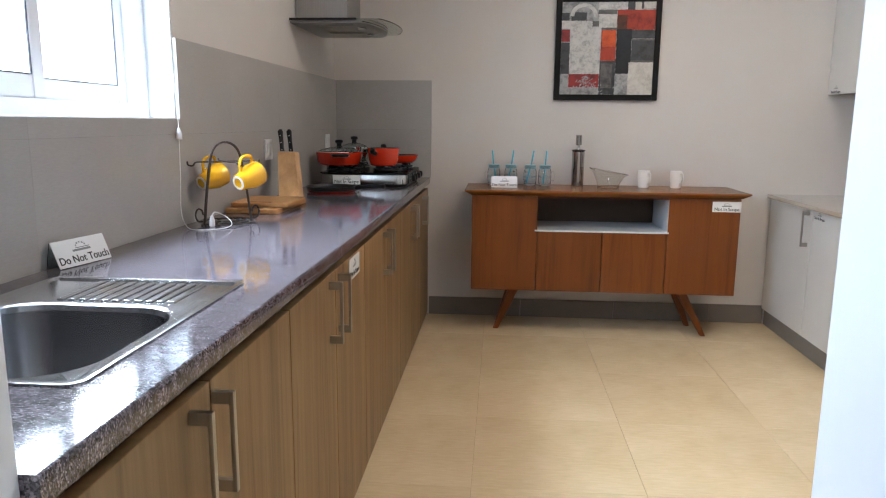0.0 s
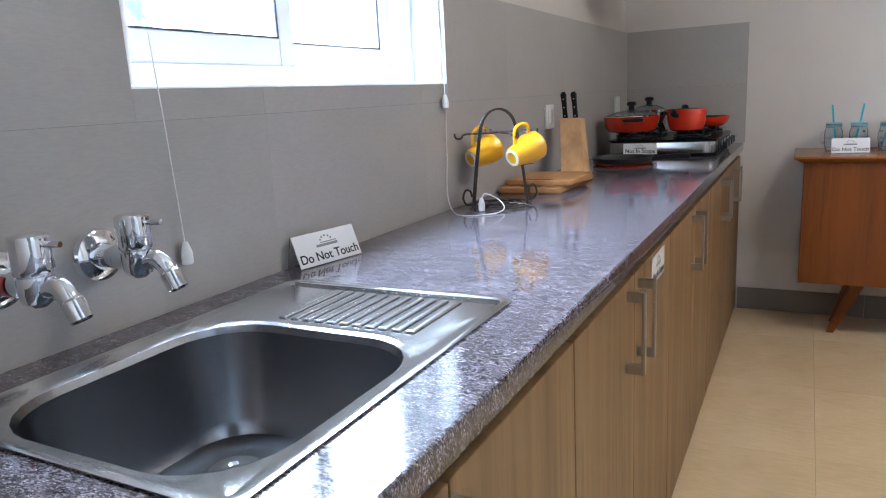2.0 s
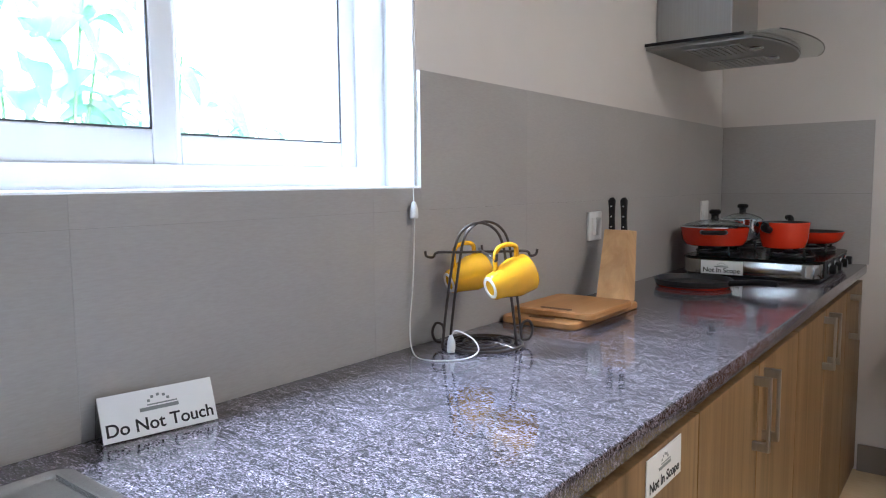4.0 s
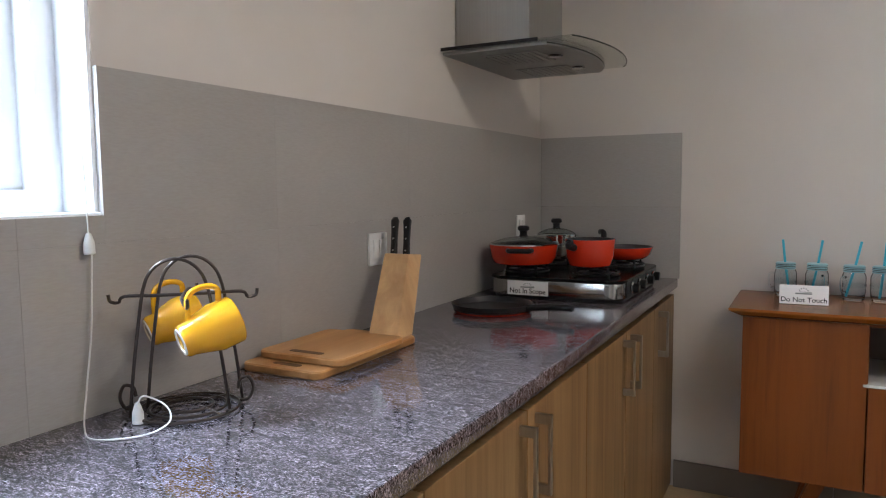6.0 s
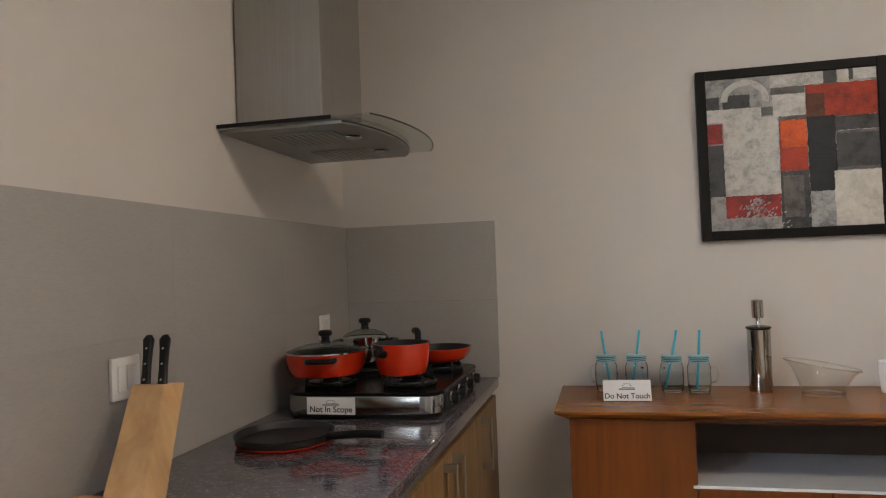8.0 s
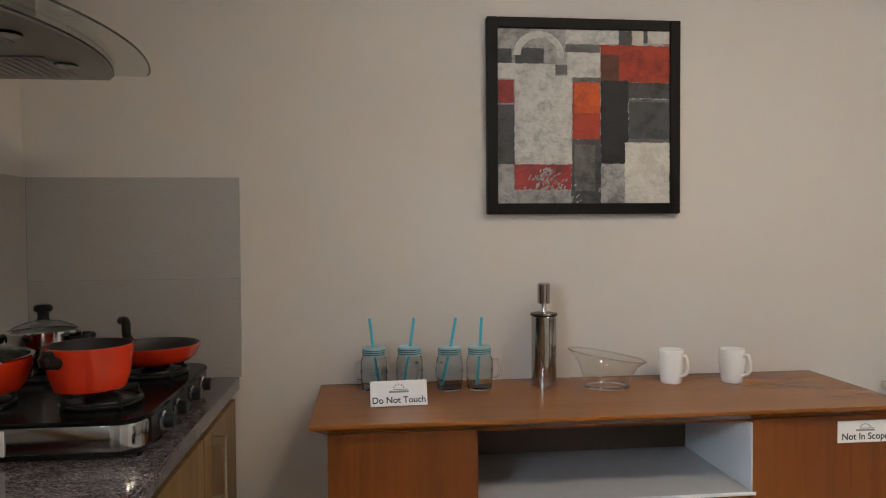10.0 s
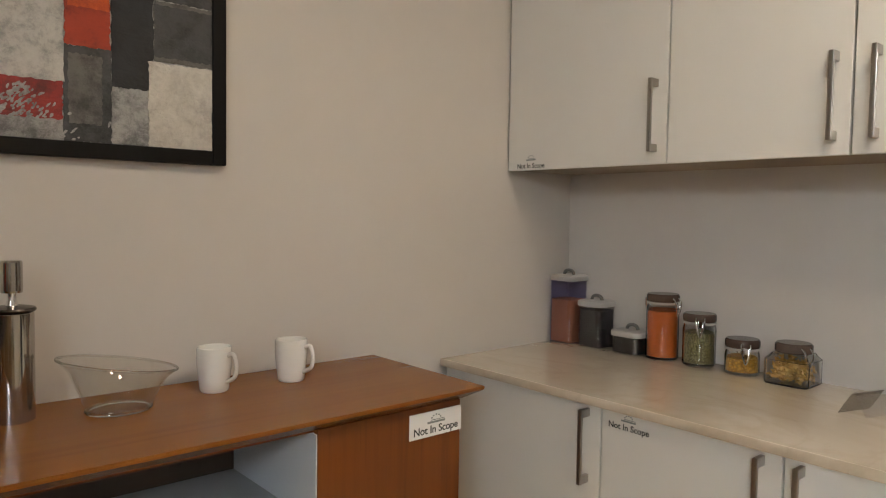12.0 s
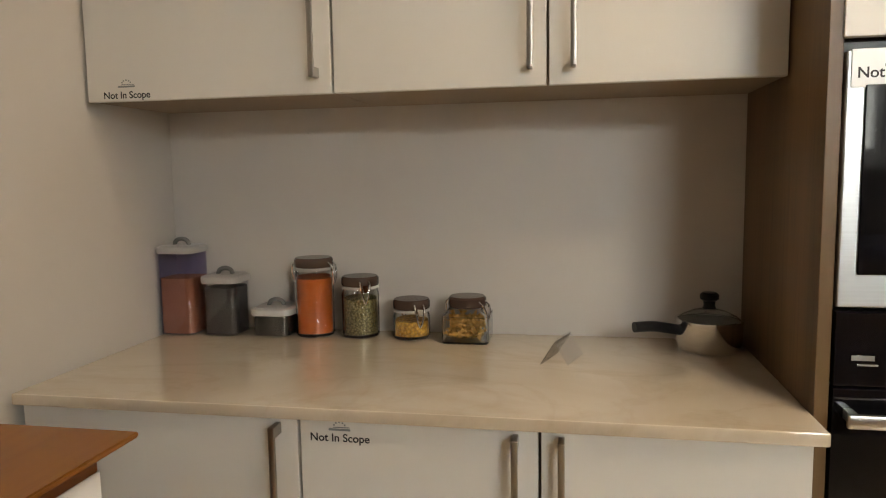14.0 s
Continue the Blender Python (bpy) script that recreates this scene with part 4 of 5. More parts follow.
for s in (-1, 1):
    pts = [st(s * 0.125, 0.014, 1.118), st(s * 0.122, 0.014, 1.106), st(s * 0.108, 0.010, 1.104), st(s * 0.098, 0.004, 1.115), st(s * 0.05, 0, 1.115), st(0, 0, 1.115)]
    part("hook_arm", tube(bezier(pts, 4), 0.003, 8), WIRE, stand)
    pts = [st(0.014, s * 0.105, 1.120), st(0.014, s * 0.100, 1.107), st(0.010, s * 0.088, 1.105), st(0.004, s * 0.078, 1.115), st(0, s * 0.04, 1.115), st(0, 0, 1.115)]
    part("hook_arm", tube(bezier(pts, 4), 0.003, 8), WIRE, stand)
    pts = [st(s * 0.088, 0, CT + 0.012), st(s * 0.104, 0, CT + 0.014), st(s * 0.112, 0, CT + 0.034), st(s * 0.104, 0, CT + 0.054), st(s * 0.090, 0, CT + 0.050), st(s * 0.086, 0, CT + 0.034)]
    part("side_scroll", tube(bezier(pts, 4), 0.003, 8), WIRE, stand)
for r in (0.088, 0.066, 0.042):
    part("base_ring", tube([st(r * math.cos(2 * math.pi * k / 28), r * math.sin(2 * math.pi * k / 28), CT + 0.006 + 0.10 * (0.088 - r)) for k in range(28)], 0.003, 6, closed=True), WIRE, stand)
for k in range(4):
    c, s = math.cos(radians(45 + 90 * k)), math.sin(radians(45 + 90 * k))
    part("base_spoke", tube([st(0.088 * c, 0.088 * s, CT + 0.006), st(0.03 * c, 0.03 * s, CT + 0.012)], 0.0026, 6), WIRE, stand)

YELLOW = material("yellow_glaze", (0.72, 0.36, 0.006), 0.14, coat=0.5)
CREAM_IN = material("pale_glaze", (0.75, 0.70, 0.55), 0.2)


def mug(name, mat, r, h, label, group, taper=1.0, inner=None, loop=0.022):
    """A mug standing at the origin, its handle towards +x."""
    g = thing(name, (0, 0, 0), label, "mug", group)
    rb = r * taper
    bm = lathe([(0, 0.0), (rb * 0.88, 0.0), (rb * 0.97, 0.004), (rb, 0.014), (r * 1.01, h * 0.6), (r, h - 0.002), (r - 0.0015, h), (r - 0.0035, h - 0.002), (r - 0.004, h * 0.6), (rb - 0.005, 0.016), (rb * 0.7, 0.007), (0, 0.006)], (0, 0, 0), 36)
    part("cup", bm, mat, g)
    if inner:
        part("lining", lathe([(r - 0.0036, h - 0.001), (r - 0.0046, h * 0.6), (rb - 0.0056, 0.0165), (rb * 0.7, 0.0075), (0, 0.0066)], (0, 0, 0), 36), inner, g, "pale glazed inside")
    pts = [(r - 0.002, 0, h * 0.82), (r + loop * 0.75, 0, h * 0.86), (r + loop * 1.15, 0, h * 0.62), (r + loop * 0.9, 0, h * 0.36), (rb - 0.001, 0, h * 0.22)]
    part("handle", tube(bezier(pts, 6), 0.0052, 10), mat, g)
    return g


def aim(place, axis, handle_way):
    """Stands a thing at place with its top along axis and its +x side towards handle_way."""
    z = Vector(axis).normalized()
    x = Vector(handle_way)
    x = (x - z * x.dot(z)).normalized()
    y = z.cross(x)
    m = Matrix((x, y, z)).transposed().to_4x4()
    return Matrix.Translation(place) @ m


ym = mug("mug", YELLOW, 0.041, 0.096, "glossy yellow ceramic mug hung by its handle on the wire stand", "yellow mugs on the stand", 0.70, CREAM_IN, 0.028)
part("foot_ring", lathe([(0.0165, 0.0), (0.0165, -0.002), (0.0225, -0.002), (0.0245, 0.001), (0.0165, 0.001)], (0, 0, 0), 32), CREAM_IN, ym, "unglazed pale foot ring")
ax = Vector((0.42, 0.86, 0.30)).normalized()
ym.matrix_basis = aim(Vector((0.212, 3.500, 1.064)) - ax * 0.05, ax, (0.0, 0, 1))
copy_thing(ym, aim(Vector((0.060, 3.560, 1.056)) - ax * 0.05, ax, (0.0, 0, 1)))

# ---- boards and knife block ----
def board(x0, x1, y0, y1, z0, z1, label):
    b = thing("cutting_board", ((x0 + x1) / 2, (y0 + y1) / 2, z0), label, "cutting board", "bamboo cutting boards")
    part("slab", hull(x0, x1, y0, y1, 0.022, [(0.003, z0), (0, z0 + 0.003), (0, z1 - 0.003), (0.003, z1)]), BAMBOO, b)
    part("grip_slot", hull(x0 + 0.07, x1 - 0.07, y0 + 0.022, y0 + 0.040, 0.009, [(0, z1 - 0.004), (0, z1 + 0.0006)]), material("dark_slot", (0.10, 0.045, 0.018), 0.7), b, "dark grip slot")
    return b


board(0.006, 0.220, 3.775, 4.180, CT, CT + 0.018, "bamboo cutting board lying on the granite counter")
board(0.012, 0.243, 3.822, 4.085, CT + 0.019, CT + 0.036, "smaller bamboo cutting board on top of another board")

block = thing("knife_block", (0.16, 4.17, CT + 0.018), "pale beech knife block holding two black-handled knives", "knife block")
bm = box(0.118, 0.206, 4.105, 4.178, CT + 0.019, 1.120, 0.003)
for v in bm.verts:
    t = (v.co.z - CT - 0.019) / 0.196
    v.co.x += -0.058 * t - (v.co.x - 0.162) * 0.14 * t
    v.co.y += 0.165 * t
    v.co.z += -0.10 * (v.co.y - 4.27) * t
part("body", bm, BEECH, block)
for kx, bend in ((0.082, 0.0), (0.122, 0.004)):
    k = thing("knife", (kx, 4.29, 1.10), "kitchen knife with a riveted black handle, in the block", "knife", "knives in the block")
    bm = hull(-0.010, 0.010, -0.007, 0.007, 0.005, [(0.002, -0.02), (0.0, 0.0), (0.001, 0.05), (0.0, 0.09), (-0.002, 0.112), (0.003, 0.122)], 3)
    bmesh.ops.transform(bm, matrix=aim((kx, 4.292, 1.106), (-0.20, 0.42, 0.88), (1, 0, 0)), verts=bm.verts)
    part("handle", bm, BLACK, k)
    bm = bmesh.new()
    for h in (0.02, 0.055, 0.09):
        p = aim((kx, 4.292, 1.106), (-0.20, 0.42, 0.88), (1, 0, 0)) @ Vector((0, -0.0072, h))
        lathe([(0, 0), (0.0028, 0), (0.002, 0.0008), (0, 0.001)], p, 10, (0, -0.9, 0.4), bm)
    part("rivet", bm, STEEL, k)

# ---- stove ----
stove = thing("gas_stove", (0.315, 5.23, CT), "four-burner gas stove with a steel body and black top", "stove")
part("base_tray", hull(0.085, 0.548, 4.945, 5.520, 0.05, [(0, CT + 0.004), (0, CT + 0.014)]), BLACK, stove)
part("body", hull(0.075, 0.556, 4.935, 5.530, 0.06, [(0.004, CT + 0.014), (0, CT + 0.018), (0, CT + 0.062), (0.004, CT + 0.070)]), material("polished_steel", (0.30, 0.29, 0.275), 0.13, 1.0), stove, "polished steel body")
part("top_plate", hull(0.072, 0.560, 4.932, 5.533, 0.06, [(0.0, CT + 0.0705), (0, CT + 0.075), (0.003, CT + 0.078)]), material("black_enamel", (0.006, 0.006, 0.006), 0.2, spec=0.16), stove, "black glass top plate")
for cx, cy in ((0.170, 5.080), (0.190, 5.385), (0.430, 5.080), (0.450, 5.385)):
    zz = CT + 0.078
    part("drip_tray", lathe([(0, zz + 0.001), (0.060, zz + 0.001), (0.080, zz + 0.004), (0.084, zz + 0.008), (0.080, zz + 0.009), (0.06, zz + 0.005), (0, zz + 0.004)], (cx, cy, 0), 32), STEEL, stove, "steel drip ring")
    b = part("burner", lathe([(0, zz + 0.004), (0.034, zz + 0.004), (0.034, zz + 0.012), (0.026, zz + 0.014), (0.026, zz + 0.020), (0.020, zz + 0.022), (0, zz + 0.022)], (cx, cy, 0), 28), BLACK, stove)
    bm = tube([(cx + 0.078 * math.cos(2 * math.pi * k / 28), cy + 0.078 * math.sin(2 * math.pi * k / 28), zz + 0.014) for k in range(28)], 0.004, 6, closed=True)
    for k in range(4):
        c, s = math.cos(radians(45 + 90 * k)), math.sin(radians(45 + 90 * k))
        tube([(cx + 0.080 * c, cy + 0.080 * s, zz + 0.002), (cx + 0.078 * c, cy + 0.078 * s, zz + 0.028), (cx + 0.030 * c, cy + 0.030 * s, zz + 0.028)], 0.0058, 6, bm)
    part("pan_support", bm, BLACK, stove, "black wire pan support")
part("knob_panel", box(0.5555, 0.5585, 4.990, 5.475, CT + 0.019, CT + 0.068, 0.001), BLACK, stove, "black control strip")
for ky in (5.055, 5.165, 5.295, 5.405):
    kn = part("knob", lathe([(0, 0.0), (0.020, 0.0), (0.021, 0.004), (0.017, 0.008), (0.017, 0.028), (0.014, 0.031), (0, 0.031)], (0.556, ky, CT + 0.044), 22, (1, 0, 0)), BLACK, stove, "black control knob")
    part("knob_ring", lathe([(0.0175, 0.006), (0.0215, 0.006), (0.0215, 0.010), (0.0175, 0.012), (0.0175, 0.006)], (0.556, ky, CT + 0.044), 22, (1, 0, 0)), CHROME, kn, "chrome ring")
sign("door_label", "Not In Scope", 0.150, 0.050, pose(0.228, 4.9315, CT + 0.015, 0, 0, 0), "white label reading Not In Scope on the stove", text=0.165)

RED = material("red_enamel", (0.55, 0.028, 0.006), 0.18, coat=0.4)
NONSTICK = material("black_nonstick", (0.014, 0.014, 0.015), 0.4)
LID_GLASS = material("lid_glass", (0.85, 0.88, 0.87), 0.03, glass=1.0, ior=1.15)
ZP = CT + 0.078 + 0.0325


def pot(name, cx, cy, z, r, h, mat, label, category, flare=0.9, lid=False, ears=(), grip=None, inside=None):
    p = thing(name, (cx, cy, z), label, category)
    bm = lathe([(0, z), (r * flare * 0.86, z), (r * flare * 0.95, z + 0.004), (r * (flare + 1) / 2, z + h * 0.35), (r, z + h - 0.002), (r, z + h), (r - 0.003, z + h)], (cx, cy, 0), 44)
    part("body", bm, mat, p)
    bm = lathe([(r - 0.003, z + h), (r * (flare + 1) / 2 - 0.004, z + h * 0.35), (r * flare * 0.9, z + 0.006), (0, z + 0.005)], (cx, cy, 0), 44)
    part("lining", bm, inside or NONSTICK, p, "dark lining")
    if lid:
        zl = z + h
        l = part("lid", lathe([(r - 0.004, zl + 0.001), (r * 0.8, zl + 0.012), (r * 0.45, zl + 0.024), (0, zl + 0.030), (0, zl + 0.0275), (r * 0.45, zl + 0.0215), (r * 0.8, zl + 0.0095), (r - 0.004, zl - 0.001), (r - 0.004, zl + 0.001)], (cx, cy, 0), 44), LID_GLASS, p, "clear glass lid")
        part("lid_rim", lathe([(r - 0.006, zl), (r + 0.001, zl), (r + 0.001, zl + 0.004), (r - 0.006, zl + 0.004), (r - 0.006, zl)], (cx, cy, 0), 44), CHROME, l, "steel lid rim")
        part("lid_knob", lathe([(0, zl + 0.029), (0.016, zl + 0.029), (0.013, zl + 0.036), (0.014, zl + 0.046), (0.022, zl + 0.052), (0.022, zl + 0.062), (0.016, zl + 0.067), (0, zl + 0.068)], (cx, cy, 0), 20), BLACK, l, "black lid knob")
    for a in ears:
        c, s = math.cos(radians(a)), math.sin(radians(a))
        pts = [(cx + c * (r - 0.004) - s * q, cy + s * (r - 0.004) + c * q, z + h * 0.80) for q in (-0.042,)]
        pts += [(cx + c * (r + 0.022) - s * q, cy + s * (r + 0.022) + c * q, z + h * 0.80) for q in (-0.032, 0, 0.032)]
        pts += [(cx + c * (r - 0.004) - s * q, cy + s * (r - 0.004) + c * q, z + h * 0.80) for q in (0.042,)]
        part("side_handle", tube(bezier(pts, 5), 0.0085, 10), BLACK, p, "black side handle")
    if grip:
        a, length, rise, thick = grip
        c, s = math.cos(radians(a)), math.sin(radians(a))
        pts = [(cx + c * (r - 0.002), cy + s * (r - 0.002), z + h * 0.72), (cx + c * (r + 0.03), cy + s * (r + 0.03), z + h * 0.78 + rise * 0.3), (cx + c * (r + length * 0.6), cy + s * (r + length * 0.6), z + h * 0.8 + rise * 0.95), (cx + c * (r + length), cy + s * (r + length), z + h * 0.8 + rise)]
        part("grip", tube(bezier(pts, 6), thick, 12), BLACK, p, "black plastic handle")
    return p


pot("stew_pot", 0.158, 5.075, ZP, 0.128, 0.072, RED, "red enamel pot with glass lid and black handles on the stove", "pot", 0.88, True, (-75, 105))
pot("saucepan", 0.405, 5.085, ZP, 0.088, 0.096, RED, "red enamel saucepan with black handle on the stove", "pan", 0.86, False, (), (-112, 0.030, 0.010, 0.013))
pot("steel_pot", 0.178, 5.390, ZP, 0.085, 0.085, material("pot_steel", (0.60, 0.58, 0.55), 0.14, 1.0), "polished steel pot with glass lid on the stove", "pot", 0.96, True, (0, 180), None, STEEL)
pot("frying_pan", 0.450, 5.390, ZP, 0.112, 0.046, RED, "small red frying pan with upturned black handle on stove", "pan", 0.80, False, (), (136, 0.058, 0.056, 0.012))
griddle = pot("frying_pan", 0.212, 4.665, CT + 0.004, 0.128, 0.026, NONSTICK, "flat griddle pan with red base and black handle", "pan", 0.92, False, (), (-8, 0.15, 0.010, 0.010))
part("base", lathe([(0, CT), (0.108, CT), (0.1215, CT + 0.005), (0.1250, CT + 0.010), (0.1205, CT + 0.010), (0, CT + 0.003)], (0.212, 4.665, 0), 44), RED, griddle, "red enamel underside")

# ---- things on the sideboard ----
ST = 0.872
JAR_GLASS = material("pale_blue_glass", (0.90, 0.95, 0.97), 0.02, glass=1.0, ior=1.22)
AQUA = material("aqua_tin_lid", (0.27, 0.47, 0.52), 0.3)
# dark teal that paints in the shade between the lid ridges
GROOVE_SHADE = material("groove_shade_teal", (0.035, 0.06, 0.07), 0.5)
STRAW = material("blue_straw", (0.07, 0.46, 0.62), 0.3)
for k, (jx, jy, lean, turn) in enumerate(((1.014, 5.612, -0.012, 200), (1.120, 5.612, 0.015, -70), (1.239, 5.592, 0.020, 225), (1.329, 5.587, 0.007, -15))):
    j = thing("mason_jar_mug", (jx, jy, ST), "clear glass jar mug with aqua lid and blue straw", "jar mug", "jar mugs on the sideboard")
    part("glass_body", lathe([(0, ST), (0.031, ST), (0.036, ST + 0.005), (0.0395, ST + 0.035), (0.0395, ST + 0.088), (0.033, ST + 0.105), (0.032, ST + 0.121), (0.030, ST + 0.121), (0.031, ST + 0.104), (0.037, ST + 0.087), (0.037, ST + 0.035), (0.033, ST + 0.010), (0, ST + 0.008)], (jx, jy, 0), 30), JAR_GLASS, j)
    lid = lathe([(0.0325, ST + 0.104), (0.0350, ST + 0.104), (0.0350, ST + 0.110), (0.0336, ST + 0.112), (0.0350, ST + 0.115), (0.0350, ST + 0.126), (0.032, ST + 0.129), (0, ST + 0.129), (0, ST + 0.125), (0.0315, ST + 0.125), (0.0325, ST + 0.104)], (jx, jy, 0), 30)
    part("lid", lid, AQUA, j, "aqua metal screw lid")
    # raised dark rings imitate groove shade too fine to render
    for gz in (0.1085, 0.1145, 0.1205):
        part("groove_shade_ring", lathe([(0.0335, ST + gz), (0.0354, ST + gz), (0.0354, ST + gz + 0.0022), (0.0335, ST + gz + 0.0022), (0.0335, ST + gz)], (jx, jy, 0), 30), GROOVE_SHADE, j, "dark ring as painted shade between the lid ridges")
    part("straw", tube([(jx - lean * 1.2, jy, ST + 0.012), (jx + lean * 0.2, jy, ST + 0.130), (jx + lean, jy, ST + 0.215)], 0.0046, 10), STRAW, j, "blue plastic straw")
    c, s = math.cos(radians(turn)), math.sin(radians(turn))
    part("handle", tube(bezier([(jx + c * q, jy + s * q, ST + zz) for q, zz in ((0.038, 0.086), (0.056, 0.086), (0.060, 0.062), (0.054, 0.036), (0.038, 0.032))], 5), 0.0042, 8), JAR_GLASS, j)
    part("shoulder_band", lathe([(0.0397, ST + 0.050), (0.0407, ST + 0.052), (0.0407, ST + 0.060), (0.0397, ST + 0.062), (0.0397, ST + 0.050)], (jx, jy, 0), 30), JAR_GLASS, j)

sh = thing("steel_bottle", (1.530, 5.600, ST), "polished steel oil bottle with a pump cap", "bottle")
MIRROR_STEEL = material("mirror_steel", (0.45, 0.43, 0.40), 0.10, 1.0)
part("body", lathe([(0, ST), (0.034, ST), (0.038, ST + 0.003), (0.038, ST + 0.212), (0.036, ST + 0.216), (0, ST + 0.216)], (1.530, 5.600, 0), 36), MIRROR_STEEL, sh)
part("collar", lathe([(0, ST + 0.216), (0.041, ST + 0.216), (0.042, ST + 0.219), (0.040, ST + 0.223), (0.020, ST + 0.227), (0, ST + 0.227)], (1.530, 5.600, 0), 36), material("dark_collar", (0.06, 0.055, 0.05), 0.2, 0.8), sh, "dark collar")
part("neck", lathe([(0, ST + 0.227), (0.011, ST + 0.227), (0.008, ST + 0.240), (0.009, ST + 0.252), (0, ST + 0.252)], (1.530, 5.600, 0), 24), CHROME, sh, "thin steel neck")
part("cap", lathe([(0, ST + 0.252), (0.0185, ST + 0.252), (0.0192, ST + 0.256), (0.0192, ST + 0.310), (0.017, ST + 0.314), (0, ST + 0.314)], (1.530, 5.600, 0), 28), MIRROR_STEEL, sh)


def slanted_bowl():
    bm = bmesh.new()
    n = 40
    rows = []
    prof = [(0.0, 0.0), (0.058, 0.0), (0.064, 0.004), (0.072, 0.030), (0.092, 0.075), (0.112, 0.096), (0.1105, 0.098), (0.089, 0.077), (0.069, 0.032), (0.060, 0.008), (0.0, 0.006)]
    for r, z in prof:
        if r == 0:
            rows.append([bm.verts.new((1.712, 5.555, ST + z))])
            continue
        ring = []
        for k in range(n):
            a = 2 * math.pi * k / n
            x, y = r * math.cos(a), r * 0.86 * math.sin(a)
            lift = (z / 0.096) ** 1.5 * (-0.020 * math.cos(a))
            ring.append(bm.verts.new((1.712 + x * (1 + 0.04 * (z / 0.096)) , 5.555 + y, ST + z + lift)))
        rows.append(ring)
    for a, b in zip(rows, rows[1:]):
        for i in range(n):
            j = (i + 1) % n
            q = list(dict.fromkeys([a[i % len(a)], a[j % len(a)], b[j % len(b)], b[i % len(b)]]))
            bm.faces.new(q)
    return bm


bowl = thing("glass_bowl", (1.712, 5.555, ST), "clear glass bowl with a slanted flaring rim on the sideboard", "bowl")
part("bowl_body", slanted_bowl(), thin_glass("bowl_glass", (0.965, 0.965, 0.95), 0.06), bowl)
RIM_GLASS = material("rim_glass", (0.90, 0.91, 0.89), 0.02, glass=1.0, ior=1.4)
ring = lambda r, z, tip: [(1.712 + r * 1.04 * math.cos(2 * math.pi * k / 40), 5.555 + 0.86 * r * math.sin(2 * math.pi * k / 40), ST + z - tip * math.cos(2 * math.pi * k / 40)) for k in range(40)]
part("rim", tube(ring(0.1115, 0.097, 0.020), 0.0026, 8, closed=True), RIM_GLASS, bowl, "thick clear glass rim")
part("foot", tube(ring(0.0600, 0.0046, 0.0), 0.0040, 8, closed=True), RIM_GLASS, bowl, "thick clear glass foot")
CERAMIC = material("white_porcelain", (0.80, 0.79, 0.76), 0.18, coat=0.3)
wm = mug("mug", CERAMIC, 0.039, 0.103, "white porcelain mug standing on the teak sideboard", "white mugs on the sideboard", 0.86, loop=0.020)
wm.matrix_basis = pose(1.930, 5.590, ST, 0, 0, -62)
copy_thing(wm, pose(2.120, 5.575, ST, 0, 0, -62))

# ---- things on the marble counter ----
MT = 0.832
CLEAR = thin_glass("clear_plastic", (0.95, 0.95, 0.96))
LID_WHITE = material("white_lid", (0.47, 0.46, 0.45), 0.35)


def grains(name, a, b, scale, relief=0.5):
    m = material(name, a, 0.6)
    v = coords(m)
    vor = node(m, "ShaderNodeTexVoronoi", Scale=scale)
    link(m, v, vor.inputs["Vector"])
    link(m, ramp(m, vor.outputs["Distance"], [(0.2, a), (0.7, b)]), bsdf(m).inputs["Base Color"])
    bump(m, vor.outputs["Distance"], relief, 0.004)
    return m


LID_GREY = material("grey_lid_handle", (0.17, 0.165, 0.16), 0.35)


def canister(cx, cy, w, d, h, fill, mat, label, tint=None):
    c = thing("canister", (cx, cy, MT), label, "canister", "square canisters")
    x0, x1, y0, y1 = cx - w / 2, cx + w / 2, cy - d / 2, cy + d / 2
    part("tub", hull(x0, x1, y0, y1, 0.022, [(0.002, MT), (0, MT + 0.003), (0, MT + h), (0.003, MT + h), (0.003, MT + 0.004)], 4), tint or CLEAR, c)
    part("contents", hull(x0, x1, y0, y1, 0.022, [(0.0042, MT + 0.0045), (0.0042, MT + fill)], 4), mat, c)
    l = part("lid", hull(x0, x1, y0, y1, 0.022, [(-0.003, MT + h - 0.012), (-0.005, MT + h - 0.008), (-0.005, MT + h + 0.004), (0.004, MT + h + 0.009)], 4), LID_WHITE, c, "white lid")
    part("lid_handle", tube(bezier([(cx, cy - 0.022, MT + h + 0.008), (cx, cy - 0.016, MT + h + 0.020), (cx, cy, MT + h + 0.025), (cx, cy + 0.016, MT + h + 0.020), (cx, cy + 0.022, MT + h + 0.008)], 5), 0.006, 10), LID_GREY, l, "arched grey lid handle")
    return c


VIOLET = thin_glass("violet_plastic", (0.84, 0.83, 0.93))
canister(3.285, 5.648, 0.104, 0.104, 0.235, 0.155, grains("brown_rice", (0.62, 0.25, 0.09), (0.44, 0.16, 0.055), 300.0), "tall clear canister, two thirds full of reddish grain, white lid", VIOLET)
canister(3.285, 5.522, 0.100, 0.100, 0.155, 0.130, grains("dark_beans", (0.035, 0.028, 0.03), (0.012, 0.010, 0.012), 240.0), "clear canister full of dark beans with a white lid")
canister(3.290, 5.378, 0.106, 0.106, 0.070, 0.054, grains("black_seeds", (0.022, 0.018, 0.018), (0.008, 0.008, 0.008), 300.0), "low clear canister of dark seeds with a white lid")

AMBER_LID = material("smoky_lid", (0.075, 0.046, 0.034), 0.15, spec=0.5)


